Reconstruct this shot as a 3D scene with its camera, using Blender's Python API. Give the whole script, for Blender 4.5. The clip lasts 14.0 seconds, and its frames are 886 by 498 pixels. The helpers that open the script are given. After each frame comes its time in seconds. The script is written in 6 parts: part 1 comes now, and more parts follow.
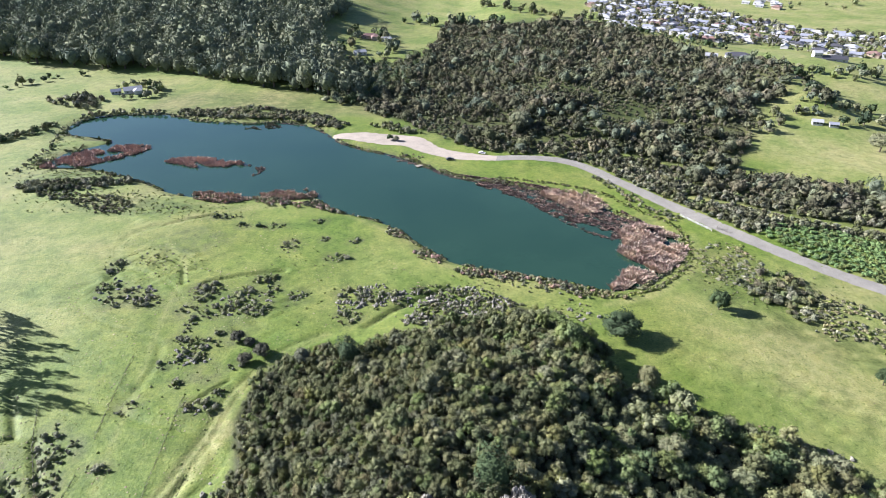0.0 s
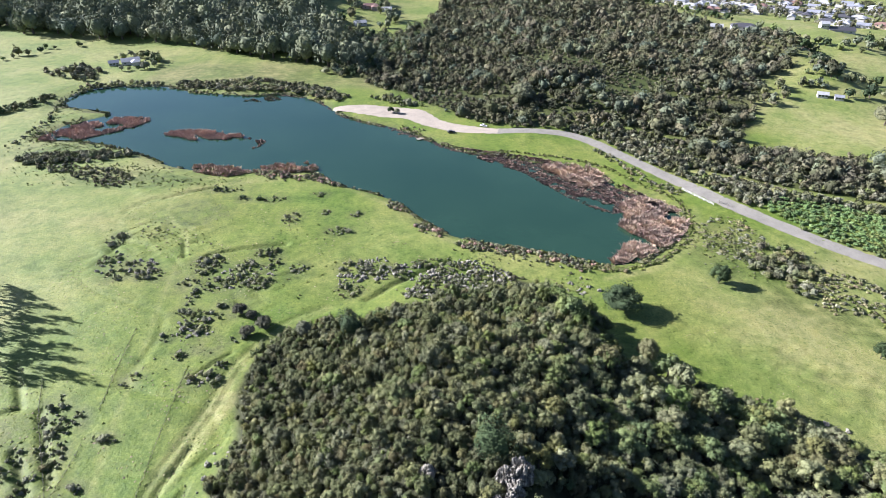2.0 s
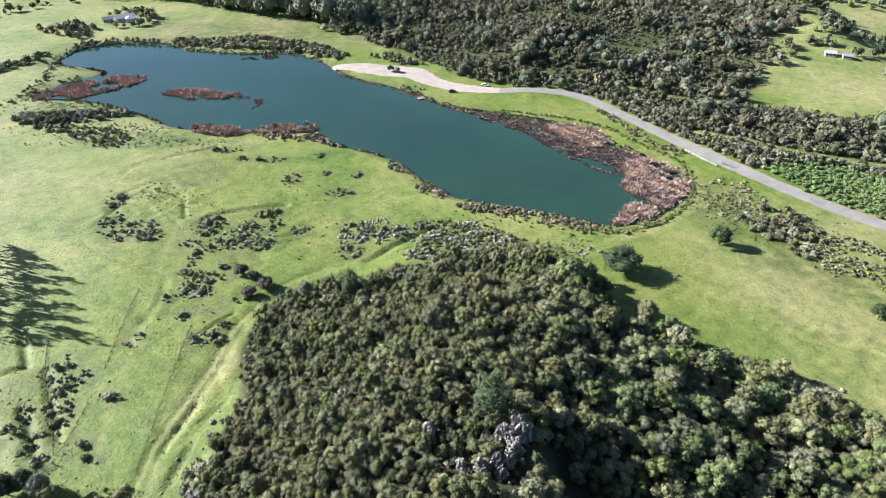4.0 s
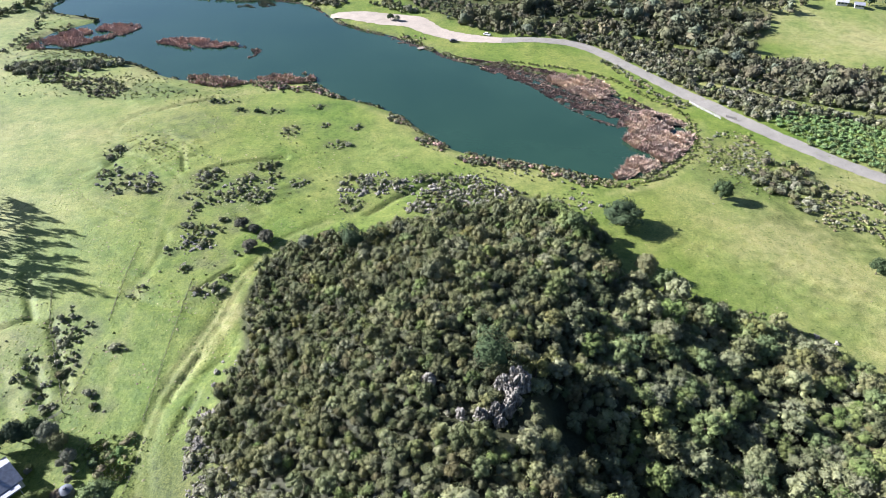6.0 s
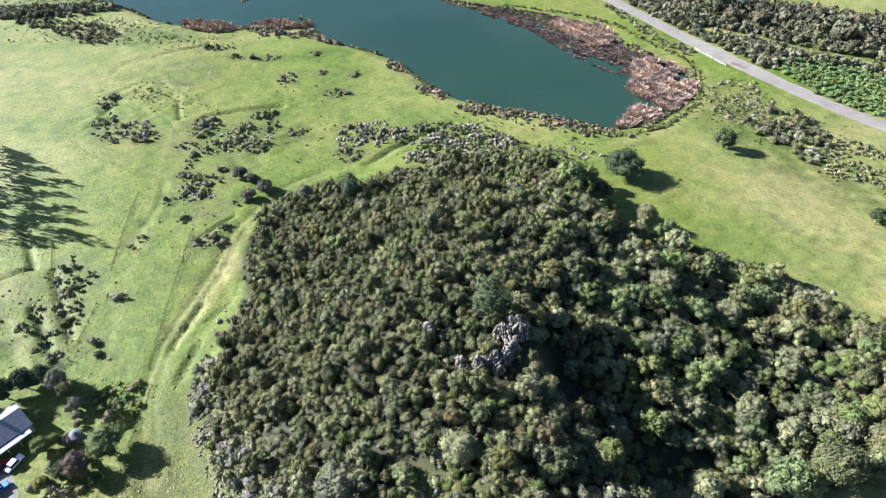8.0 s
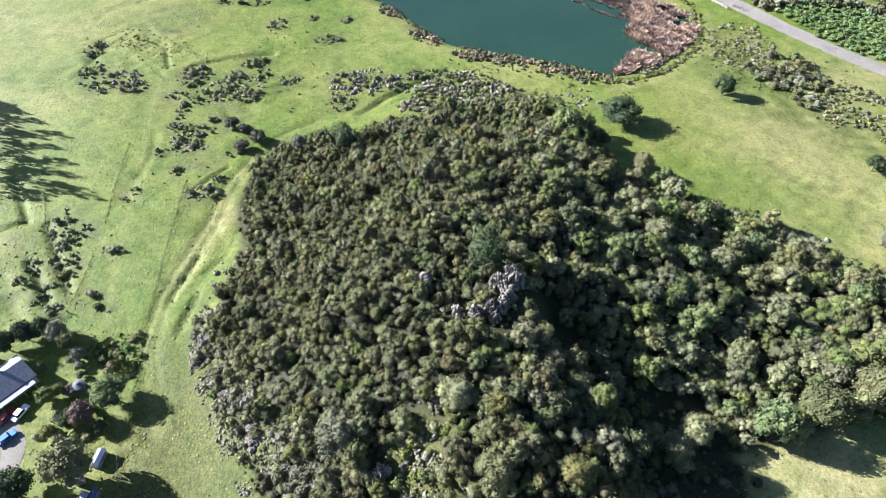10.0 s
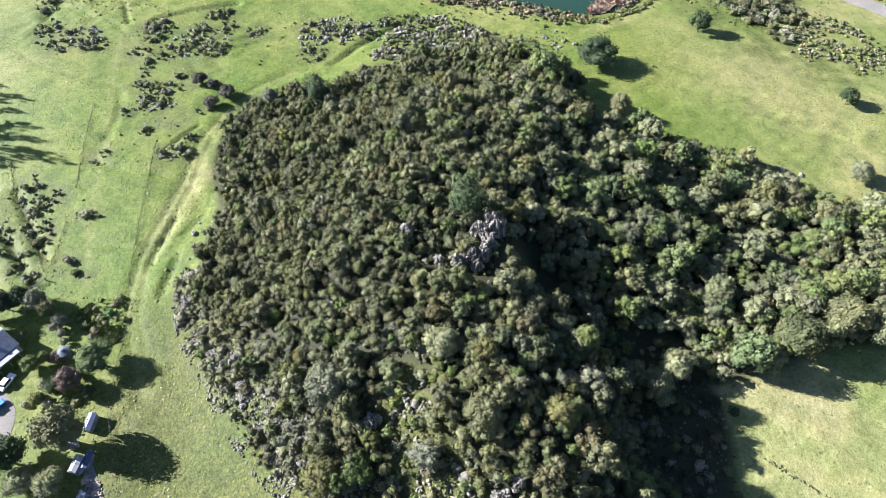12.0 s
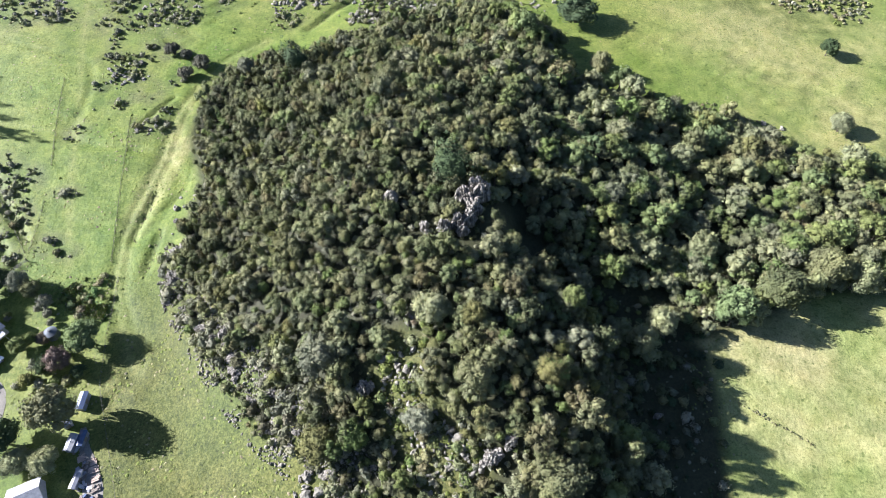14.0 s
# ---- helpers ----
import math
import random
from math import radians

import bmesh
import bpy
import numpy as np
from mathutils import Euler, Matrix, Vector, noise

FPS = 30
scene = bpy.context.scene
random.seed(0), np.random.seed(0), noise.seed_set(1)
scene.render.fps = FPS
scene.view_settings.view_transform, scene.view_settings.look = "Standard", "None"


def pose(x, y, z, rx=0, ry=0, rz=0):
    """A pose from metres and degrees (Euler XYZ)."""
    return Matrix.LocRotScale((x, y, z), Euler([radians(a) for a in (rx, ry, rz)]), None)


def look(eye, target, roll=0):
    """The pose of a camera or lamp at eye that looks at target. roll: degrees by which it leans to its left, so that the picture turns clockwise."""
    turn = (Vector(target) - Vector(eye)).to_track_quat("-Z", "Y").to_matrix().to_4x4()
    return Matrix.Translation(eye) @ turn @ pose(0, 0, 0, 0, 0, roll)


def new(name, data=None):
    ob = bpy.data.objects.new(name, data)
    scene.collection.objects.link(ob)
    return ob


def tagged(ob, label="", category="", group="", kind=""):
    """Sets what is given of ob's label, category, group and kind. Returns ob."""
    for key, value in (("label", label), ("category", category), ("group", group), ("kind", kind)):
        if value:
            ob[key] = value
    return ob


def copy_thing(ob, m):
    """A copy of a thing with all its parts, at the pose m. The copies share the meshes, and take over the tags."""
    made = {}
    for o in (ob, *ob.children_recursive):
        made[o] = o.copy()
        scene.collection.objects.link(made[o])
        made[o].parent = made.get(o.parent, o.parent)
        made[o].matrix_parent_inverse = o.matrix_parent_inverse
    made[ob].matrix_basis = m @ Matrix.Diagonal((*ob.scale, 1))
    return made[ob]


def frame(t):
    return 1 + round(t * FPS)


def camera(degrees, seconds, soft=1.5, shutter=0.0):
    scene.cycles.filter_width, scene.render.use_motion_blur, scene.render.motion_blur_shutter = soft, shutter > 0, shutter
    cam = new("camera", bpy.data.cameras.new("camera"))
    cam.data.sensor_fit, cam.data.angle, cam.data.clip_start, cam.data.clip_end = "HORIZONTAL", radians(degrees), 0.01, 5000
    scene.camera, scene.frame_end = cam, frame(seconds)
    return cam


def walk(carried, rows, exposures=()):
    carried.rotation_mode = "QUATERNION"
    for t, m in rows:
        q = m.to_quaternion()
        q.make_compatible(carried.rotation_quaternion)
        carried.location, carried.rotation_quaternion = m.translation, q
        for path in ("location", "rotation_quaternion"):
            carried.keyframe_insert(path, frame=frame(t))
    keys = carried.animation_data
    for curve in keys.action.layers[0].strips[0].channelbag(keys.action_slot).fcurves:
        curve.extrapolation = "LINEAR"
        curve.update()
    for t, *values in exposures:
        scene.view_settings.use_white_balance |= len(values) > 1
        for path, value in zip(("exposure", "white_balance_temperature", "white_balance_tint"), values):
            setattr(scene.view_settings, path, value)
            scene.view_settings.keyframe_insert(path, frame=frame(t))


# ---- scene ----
H = 130.0
ROWS = [
    (0.0, -29.0, 0.0, 0.0), (0.5, -29.401, 0.007, 0.006), (1.0, -29.961, 0.016, 0.054), (1.5, -30.656, -0.015, 0.082),
    (2.0, -31.428, -0.03, 0.119), (2.5, -32.276, -0.04, 0.145), (3.0, -33.132, -0.045, 0.16), (5.5, -38.155, -0.122, 0.322),
    (6.0, -39.265, -0.15, 0.34), (6.5, -40.376, -0.165, 0.336), (7.0, -41.551, -0.175, 0.334), (7.5, -42.697, -0.18, 0.325),
    (8.0, -43.855, -0.185, 0.31), (10.5, -49.531, -0.107, -0.731), (11.0, -50.641, -0.063, -1.402), (11.5, -51.886, 0.001, -2.25),
    (12.0, -53.009, 0.071, -3.296), (12.5, -53.984, 0.142, -4.252), (13.0, -54.818, 0.171, -4.803), (13.5, -55.633, 0.19, -5.329),
    (14.0, -56.157, 0.225, -5.747),
]
cam = camera(70.9, 14.0, 0.55)
walk(cam, [(t, pose(0, 0, H, 90 + p, r, y)) for t, p, r, y in ROWS], [(0.0, 1.88, 5500, 22), (8.0, 2.01, 5500, 22), (14.0, 2.06, 5500, 22)])

# ---- world, sun, exposure ----
SUN_EL, SUN_AZ = radians(28), math.atan2(-0.957, 0.29)
world = bpy.data.worlds.new("sky")
scene.world = world
world.use_nodes = True
wn = world.node_tree
sky = wn.nodes.new("ShaderNodeTexSky")
sky.sky_type, sky.sun_disc = "NISHITA", False
sky.sun_elevation, sky.sun_rotation, sky.ozone_density = SUN_EL, SUN_AZ, 2.5
wn.links.new(sky.outputs[0], wn.nodes["Background"].inputs[0])
wn.nodes["Background"].inputs[1].default_value = 0.037
sun = new("sun", bpy.data.lights.new("sun", "SUN"))
sun.data.energy, sun.data.angle, sun.data.color = 5.0, radians(0.55), (1.0, 0.93, 0.82)
S = Vector((math.sin(SUN_AZ) * math.cos(SUN_EL), math.cos(SUN_AZ) * math.cos(SUN_EL), math.sin(SUN_EL)))
sun.matrix_world = look(S * 500, (0, 0, 0))

# -- plan
# Plan of the place, water level at z = 0, x east, y north.
POND = [(-244, 388), (-243, 419), (-220, 428), (-187, 425), (-170, 415), (-134, 408), (-107, 411), (-84, 399), (-66, 374),
        (-49, 359), (-28, 347), (-9, 330), (8, 315), (26, 307), (50, 298), (73, 287), (84, 268), (97, 256), (104, 240), (95, 220),
        (79, 206), (66, 201), (52, 205), (39, 210), (20, 217), (4, 223), (-11, 238), (-25, 257), (-50, 272), (-67, 287),
        (-87, 288), (-109, 287), (-137, 292), (-166, 312), (-198, 327), (-226, 331), (-222, 352), (-207, 374)]
ROAD = [(29, 340), (50, 341), (70, 337), (84, 323), (98.5, 297), (112, 275), (130, 248), (146, 226), (160, 210), (210, 163), (330, 60)]
HILL_TRACK = [(-40, 172), (-53, 161), (-62, 143), (-65, 126), (-68, 111), (-71, 98), (-71, 84), (-67, 72), (-63, 62)]
LONG_TRACK = [(-115, 270), (-124, 257), (-119, 238), (-105, 219), (-102, 198), (-99, 178), (-95, 157), (-92, 137), (-88, 110), (-84, 90)]


def smooth(a, b, v):
    u = np.clip((v - a) / (b - a), 0.0, 1.0)
    return u * u * (3 - 2 * u)


def rounded(pts, n=4, closed=True):
    """A smooth line through control points."""
    p = np.array(pts, float)
    if closed:
        a, b, c, d = np.roll(p, 1, 0), p, np.roll(p, -1, 0), np.roll(p, -2, 0)
    else:
        e = np.vstack([2 * p[0] - p[1], p, 2 * p[-1] - p[-2]])
        a, b, c, d = e[:-3], e[1:-2], e[2:-1], e[3:]
    out = []
    for u in np.arange(n) / n:
        out.append(0.5 * (2 * b + (c - a) * u + (2 * a - 5 * b + 4 * c - d) * u ** 2 + (3 * b - a - 3 * c + d) * u ** 3))
    line = np.stack(out, 1).reshape(-1, 2)
    return line if closed else np.vstack([line, p[-1]])


def near(x, y, line, closed=False):
    """Distance to a line; negative inside a closed one."""
    x, y = np.atleast_1d(np.asarray(x, float)), np.atleast_1d(np.asarray(y, float))
    best, inside = np.full(x.shape, 1e9), np.zeros(x.shape, bool)
    q = np.array(line, float)
    ends = np.roll(q, -1, 0) if closed else q[1:]
    for (ax, ay), (bx, by) in zip(q, ends):
        dx, dy = bx - ax, by - ay
        u = np.clip(((x - ax) * dx + (y - ay) * dy) / (dx * dx + dy * dy + 1e-9), 0, 1)
        best = np.minimum(best, np.hypot(x - ax - u * dx, y - ay - u * dy))
        if closed and dy:
            inside ^= ((ay > y) != (by > y)) & (x < dx * (y - ay) / dy + ax)
    return np.where(inside, -best, best)


def wave(x, y, s, k=0):
    """A soft rolling field, about -1 to 1."""
    x, y = x / s + 7.1 * k, y / s - 3.7 * k
    return (np.sin(x * 1.3 + 1.7 * np.sin(y * 0.9 + k)) + np.sin(y * 1.7 - 1.3 * np.sin(x * 1.1)) + np.sin((x + y) * 0.8 + 2 * k)) / 3


POND_LINE, ROAD_LINE = rounded(POND), rounded(ROAD, 4, False)
HILL_LINE, LONG_LINE = rounded(HILL_TRACK, 4, False), rounded(LONG_TRACK, 4, False)
DITCHES = [(((-112.5, 124), (-105, 112), (-97.5, 100.5)), 2.6, 1.0), (((-131, 144), (-123, 132), (-118.5, 125)), 2.2, 1.1), (((-112, 110), (-108, 106), (-101, 96)), 2.4, 1.2),
           (((-120, 125), (-127, 120), (-140, 116)), 1.3, 0.7), (((-66, 111), (-68, 104), (-70, 97)), 2.2, 0.65), (((-63, 99), (-64, 93), (-65, 87)), 2.2, 0.65),
           (((-92, 206), (-80, 211), (-64, 215)), 3.0, 1.1)]
BANKS = [(((-27, 177), (-18, 188), (-6, 198), (3, 204)), 2.4, 1.1), (((-48, 161), (-40, 166), (-33, 168)), 1.5, 0.7), (((-238, 320), (-235, 337), (-233, 354)), 3.0, 1.4),
         (((-74, 137), (-70, 143), (-66, 148)), 1.4, 0.7), (((-116, 226), (-106, 219), (-101, 205)), 1.6, 0.7),
         (((-128, 255), (-118, 262), (-108, 268)), 2.0, 0.8)]


# centre, half widths, and whether the bushes are dark evergreens
WEST_CLUMPS = [(-133, 217, 3.2, 5.3, 0), (-128, 201, 4.0, 3.9, 0), (-122, 191, 3.6, 4.0, 0), (-117, 199, 6.3, 1.8, 0), (-111, 192, 5.1, 4.1, 0), (-90, 199, 5.3, 6.3, 0), (-82, 186, 5.2, 3.8, 0), (-75, 195, 4.0, 6.4, 0),
               (-69, 187, 6.1, 3.9, 0), (-93, 187, 3.7, 2.1, 0), (-69, 208, 4.3, 3.8, 0), (-65, 200, 3.2, 3.9, 0), (-55, 197, 3.1, 2.9, 0)]
SLOPE_CLUMPS = [(-88, 178, 1.9, 4.4, 0), (-87, 168, 3.8, 2.7, 0), (-82, 159, 4.6, 2.9, 0), (-79, 166, 3.7, 2.7, 0), (-89, 155, 1.8, 1.7, 0), (-82, 146, 2.1, 1.5, 0), (-76, 172, 1.5, 1.0, 0), (-66, 155, 2.2, 1.9, 0),
                (-70, 136, 5.7, 2.8, 0), (-68, 142, 2.0, 1.8, 0), (-92, 136, 2.2, 2.8, 0)]
GULLY_CLUMPS = [(-108, 124, 2.4, 5.0, 0), (-102, 120, 3.3, 3.5, 0), (-105, 114, 2.0, 5.4, 0), (-100, 106, 2.1, 6.1, 0), (-90, 114, 2.8, 1.0, 0), (-91, 98, 2.9, 2.1, 0), (-86, 95, 2.2, 1.5, 0), (-110, 104, 2.4, 3.4, 0),
                (-104, 99, 2.5, 3.0, 0), (-99, 94, 1.6, 1.5, 0), (-110, 109, 2.2, 1.5, 0)]
POND_CLUMPS = [(-66, 237, 3.5, 4.0, 0), (-52, 242, 1.5, 1.8, 0), (-39, 240, 2.2, 1.7, 0), (-44, 226, 5.0, 2.6, 0), (-34, 198, 5.3, 4.5, 0), (-27, 196, 4.2, 3.7, 0), (-20, 198, 4.2, 2.8, 0), (-34, 183, 4.0, 3.6, 0),
               (-16, 194, 2.1, 3.0, 0), (-104, 265, 7, 2, 1), (-92, 255, 3.5, 2.0, 1), (-79, 255, 6.4, 2.0, 1), (-57, 259, 3.0, 2.0, 0), (-5, 201, 8, 3, 0)]


def height(x, y):
    x, y = np.asarray(x, float), np.asarray(y, float)
    shape = np.broadcast(x, y).shape
    x, y = np.broadcast_to(x, shape).ravel(), np.broadcast_to(y, shape).ravel()
    close = (x > -300) & (x < 160) & (y > 150) & (y < 480)
    d = np.full(x.shape, 60.0)
    if close.any():
        d[close] = near(x[close], y[close], POND_LINE, True)
    land = smooth(0, 30, d)
    z = 0.25 + 0.75 * smooth(-0.5, 6, d) + land * (0.9 * wave(x, y, 34) + 0.35 * wave(x, y, 11, 1))
    z = np.where(d < 0.5, np.maximum(0.25 - 0.75 * (0.5 - d), -2.2), z)
    # wooded hill with a steep eastern side
    r = np.hypot((x - 4) / np.where(x > 4, 74, 68), (y - 92) / np.where(y > 92, 102, 92))
    dome = np.where(r < 1, 0.5 + 0.5 * np.cos(np.pi * np.clip(r, 0, 1)), 0)
    # the eastern side falls evenly
    even = (1.08 - np.sqrt(r * r + 0.0225)) * smooth(1.12, 0.85, r)
    dome = dome + (np.clip(even, 0, 1) - dome) * smooth(4, 24, x) * smooth(75, 88, y) * smooth(150, 125, y)
    spur = np.exp(-((x - 22) / 20) ** 2 - ((y - 36) / 34) ** 2)
    knoll = np.exp(-((x - 36) / 15) ** 2 - ((y - 150) / 20) ** 2)
    hill = 21 * dome ** 0.9 + dome * (1.3 * wave(x, y, 9, 2) + 0.7 * wave(x, y, 4, 3)) + 8 * spur + spur * 1.2 * wave(x, y, 5, 9) + 5 * knoll
    # bluffs on the eastern side: where they stand, and how much of the hill they take away
    edge = np.interp(y, [35, 47, 58, 66, 75, 90, 105, 120, 135, 150, 165, 180], [36, 37, 35, 27, 20, 20, 27, 38, 45, 48, 46, 42])
    share = np.interp(y, [20, 60, 72, 82, 93, 125, 137, 165, 185], [0.88, 0.85, 0.55, 0.42, 0.1, 0.06, 0.7, 0.7, 0.0])
    z = z + hill * (1 - share * smooth(-1, 7, x - edge + 1.5 * wave(x, y, 6, 5)))
    # ditches and small scarps in the western paddock
    m = (x < 10) & (x > -245) & (y > 70) & (y < 360)
    if m.any():
        for g, w, deep in DITCHES + BANKS:
            z[m] -= 0.85 * deep * smooth(0.8 * w, 0.2, near(x[m], y[m], g))
    # terracettes worn along the slopes
    m = (x < -15) & (x > -160) & (y > 95) & (y < 262)
    lines = smooth(0.09, 0.0, np.abs(wave(x[m], y[m], 21, 3))) * smooth(-0.2, 0.4, wave(x[m], y[m], 30, 8)) + smooth(0.08, 0.0, np.abs(wave(x[m], y[m], 15, 11))) * smooth(0.1, 0.5, wave(x[m], y[m], 25, 13))
    z[m] -= 0.28 * lines * land[m]
    # hummocky ground
    m = (np.abs(x) < 180) & (y > 0) & (y < 330)
    hum = (0.16 + 0.34 * smooth(0.1, 0.7, wave(x[m], y[m], 17, 6))) * land[m]
    z[m] += hum * (0.6 * wave(x[m], y[m], 3.1, 7) + 0.5 * wave(x[m], y[m], 1.5, 8))
    # cut of the hill track
    m = (x < -30) & (x > -90) & (y < 190)
    if m.any():
        d_track = near(x[m], y[m], HILL_LINE)
        z[m] -= 0.3 * smooth(5, 1, d_track) + 0.2 * smooth(0.9, 0.2, np.abs(d_track - 1.5 + 0.3 * wave(x[m], y[m], 5, 4)))
    # slopes beyond the pond
    z = z + 22 * smooth(500, 900, y) * smooth(-20, -160, x) + 9 * smooth(330, 480, y) * smooth(20, 90, x) * smooth(330, 220, x)
    z = z + 6 * np.exp(-((x - 300) / 45) ** 2 - ((y - 560) / 70) ** 2)
    z = z + 12 * np.exp(-((x - 262) / 16) ** 2 - ((y - 475) / 60) ** 2) + 9 * np.exp(-((x - 335) / 18) ** 2 - ((y - 540) / 60) ** 2)
    z = z + smooth(700, 3500, np.hypot(x, y)) * (40 + 60 * wave(x, y, 900, 4))
    return z.reshape(shape)
# -- end plan


def ground_z(x, y):
    return float(height(np.array([x]), np.array([y]))[0])


# ---- materials ----
def mat(name, build, rough=0.85, spec=0.3, bump=0.0, bump_scale=2.0, metal=0.0):
    """A procedural surface. build(t) returns the colour socket; t has short helpers for nodes."""
    m = bpy.data.materials.new(name)
    m.use_nodes = True
    n, l = m.node_tree.nodes, m.node_tree.links
    b = n["Principled BSDF"]
    b.inputs["Roughness"].default_value, b.inputs["Metallic"].default_value = rough, metal
    b.inputs["Specular IOR Level"].default_value = spec

    class T:
        pass
    t = T()
    geo = n.new("ShaderNodeNewGeometry")
    info = n.new("ShaderNodeObjectInfo")
    t.pos, t.island, t.obj, t.bsdf = geo.outputs["Position"], geo.outputs["Random Per Island"], info.outputs["Random"], b

    def noise_at(scale, detail=4.0, rough_=0.6, stretch=None):
        x = n.new("ShaderNodeTexNoise")
        x.inputs["Scale"].default_value, x.inputs["Detail"].default_value, x.inputs["Roughness"].default_value = scale, detail, rough_
        src = t.pos
        if stretch:
            mp = n.new("ShaderNodeMapping")
            mp.inputs["Rotation"].default_value[2] = stretch[0]
            mp.inputs["Scale"].default_value = (stretch[1], stretch[2], stretch[3] if len(stretch) > 3 else 1)
            l.new(t.pos, mp.inputs[0])
            src = mp.outputs[0]
        l.new(src, x.inputs["Vector"])
        return x.outputs["Fac"]

    def ramp(fac, *stops):
        x = n.new("ShaderNodeValToRGB")
        e = x.color_ramp.elements
        while len(e) < len(stops):
            e.new(0.5)
        for k, (p, c) in zip(e, stops):
            k.position, k.color = p, (*c, 1) if len(c) == 3 else c
        l.new(fac, x.inputs[0])
        return x.outputs[0]

    def mix(fac, a, c, mode="MIX"):
        x = n.new("ShaderNodeMix")
        x.data_type, x.blend_type = "RGBA", mode
        for sock, v in ((x.inputs[0], fac), (x.inputs[6], a), (x.inputs[7], c)):
            if isinstance(v, (int, float)):
                sock.default_value = v
            elif isinstance(v, tuple):
                sock.default_value = (*v, 1)
            else:
                l.new(v, sock)
        return x.outputs[2]

    def calc(op, a, c=0.0, clamp=False):
        x = n.new("ShaderNodeMath")
        x.operation, x.use_clamp = op, clamp
        for sock, v in zip(x.inputs, (a, c)):
            if isinstance(v, (int, float)):
                sock.default_value = v
            else:
                l.new(v, sock)
        return x.outputs[0]

    def attr(key):
        x = n.new("ShaderNodeAttribute")
        x.attribute_name = key
        return x.outputs["Fac"]

    t.noise, t.ramp, t.mix, t.calc, t.attr, t.node, t.link = noise_at, ramp, mix, calc, attr, n.new, l.new
    l.new(build(t), b.inputs["Base Color"])
    if bump:
        x = n.new("ShaderNodeBump")
        x.inputs["Strength"].default_value, x.inputs["Distance"].default_value = 0.9, bump
        l.new(noise_at(bump_scale, 5.0, 0.65), x.inputs["Height"])
        l.new(x.outputs[0], b.inputs["Normal"])
    return m


def plain(name, c, rough=0.7, var=0.25, scale=1.5, **k):
    lo, hi = tuple(v * (1 - var) for v in c), tuple(min(1, v * (1 + var)) for v in c)
    return mat(name, lambda t: t.mix(t.calc("MULTIPLY", t.obj, 0.25), t.ramp(t.noise(scale), (0.3, lo), (0.7, hi)), lo), rough, **k)


def grass_colour(t):
    big = t.ramp(t.noise(0.014, 3, 0.5), (0.38, (0.075, 0.13, 0.02)), (0.5, (0.128, 0.175, 0.03)), (0.62, (0.20, 0.205, 0.062)))
    mid = t.ramp(t.noise(0.06, 5, 0.6), (0.38, (0.07, 0.115, 0.018)), (0.5, (0.13, 0.172, 0.032)), (0.64, (0.20, 0.215, 0.062)))
    streak = t.ramp(t.noise(0.09, 5, 0.65, (1.25, 3.5, 0.6)), (0.36, (0.095, 0.13, 0.024)), (0.66, (0.19, 0.20, 0.06)))
    tuft = t.ramp(t.noise(0.75, 7, 0.72), (0.36, (0.045, 0.07, 0.012)), (0.52, (0.13, 0.165, 0.032)), (0.70, (0.26, 0.265, 0.09)))
    c = t.mix(0.5, big, mid)
    c = t.mix(0.3, c, streak)
    c = t.mix(0.42, c, tuft)
    dry = t.ramp(t.noise(0.35, 6, 0.7), (0.3, (0.18, 0.18, 0.075)), (0.7, (0.33, 0.315, 0.165)))
    c = t.mix(t.attr("dry"), c, dry)
    rough = t.ramp(t.noise(0.9, 6, 0.7), (0.35, (0.05, 0.065, 0.018)), (0.55, (0.125, 0.14, 0.05)), (0.75, (0.21, 0.215, 0.10)))
    c = t.mix(t.calc("MULTIPLY", t.attr("rough"), t.ramp(t.noise(0.22, 4), (0.35, (0, 0, 0)), (0.6, (1, 1, 1)))), c, rough)
    c = t.mix(t.attr("olive"), c, t.ramp(t.noise(1.3, 6, 0.75), (0.34, (0.042, 0.048, 0.012)), (0.52, (0.097, 0.104, 0.028)), (0.72, (0.17, 0.158, 0.06))))
    worn = t.ramp(t.noise(1.1, 5, 0.7, (0.3, 1, 0.25)), (0.3, (0.165, 0.17, 0.062)), (0.7, (0.265, 0.26, 0.115)))
    c = t.mix(t.calc("MULTIPLY", t.attr("worn"), t.ramp(t.noise(0.7, 5, 0.7), (0.3, (0.25, 0.25, 0.25)), (0.6, (1, 1, 1)))), c, worn)
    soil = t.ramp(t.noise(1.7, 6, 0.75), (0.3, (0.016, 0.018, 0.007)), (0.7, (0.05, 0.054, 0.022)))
    c = t.mix(1.0, c, (0.87, 0.91, 0.76), "MULTIPLY")
    c = t.mix(1.0, c, t.ramp(t.noise(0.17, 7, 0.72), (0.37, (0.74, 0.79, 0.72)), (0.5, (1.0, 1.0, 0.98)), (0.63, (1.13, 1.08, 1.06))), "MULTIPLY")
    c = t.mix(1.0, c, t.ramp(t.noise(0.028, 4, 0.6), (0.38, (0.76, 0.88, 0.66)), (0.5, (0.98, 1.0, 0.93)), (0.61, (1.14, 1.07, 1.16))), "MULTIPLY")
    c = t.mix(1.0, c, t.ramp(t.noise(0.9, 3, 0.5), (0.60, (1, 1, 1)), (0.70, (0.55, 0.62, 0.5))), "MULTIPLY")
    c = t.mix(1.0, c, t.ramp(t.noise(2.6, 6, 0.75), (0.34, (0.62, 0.66, 0.6)), (0.5, (1, 1, 1)), (0.68, (1.25, 1.22, 1.2))), "MULTIPLY")
    # dark soil: the wood's floor, and painted shade in the hollow under the bluff
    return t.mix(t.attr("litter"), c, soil)


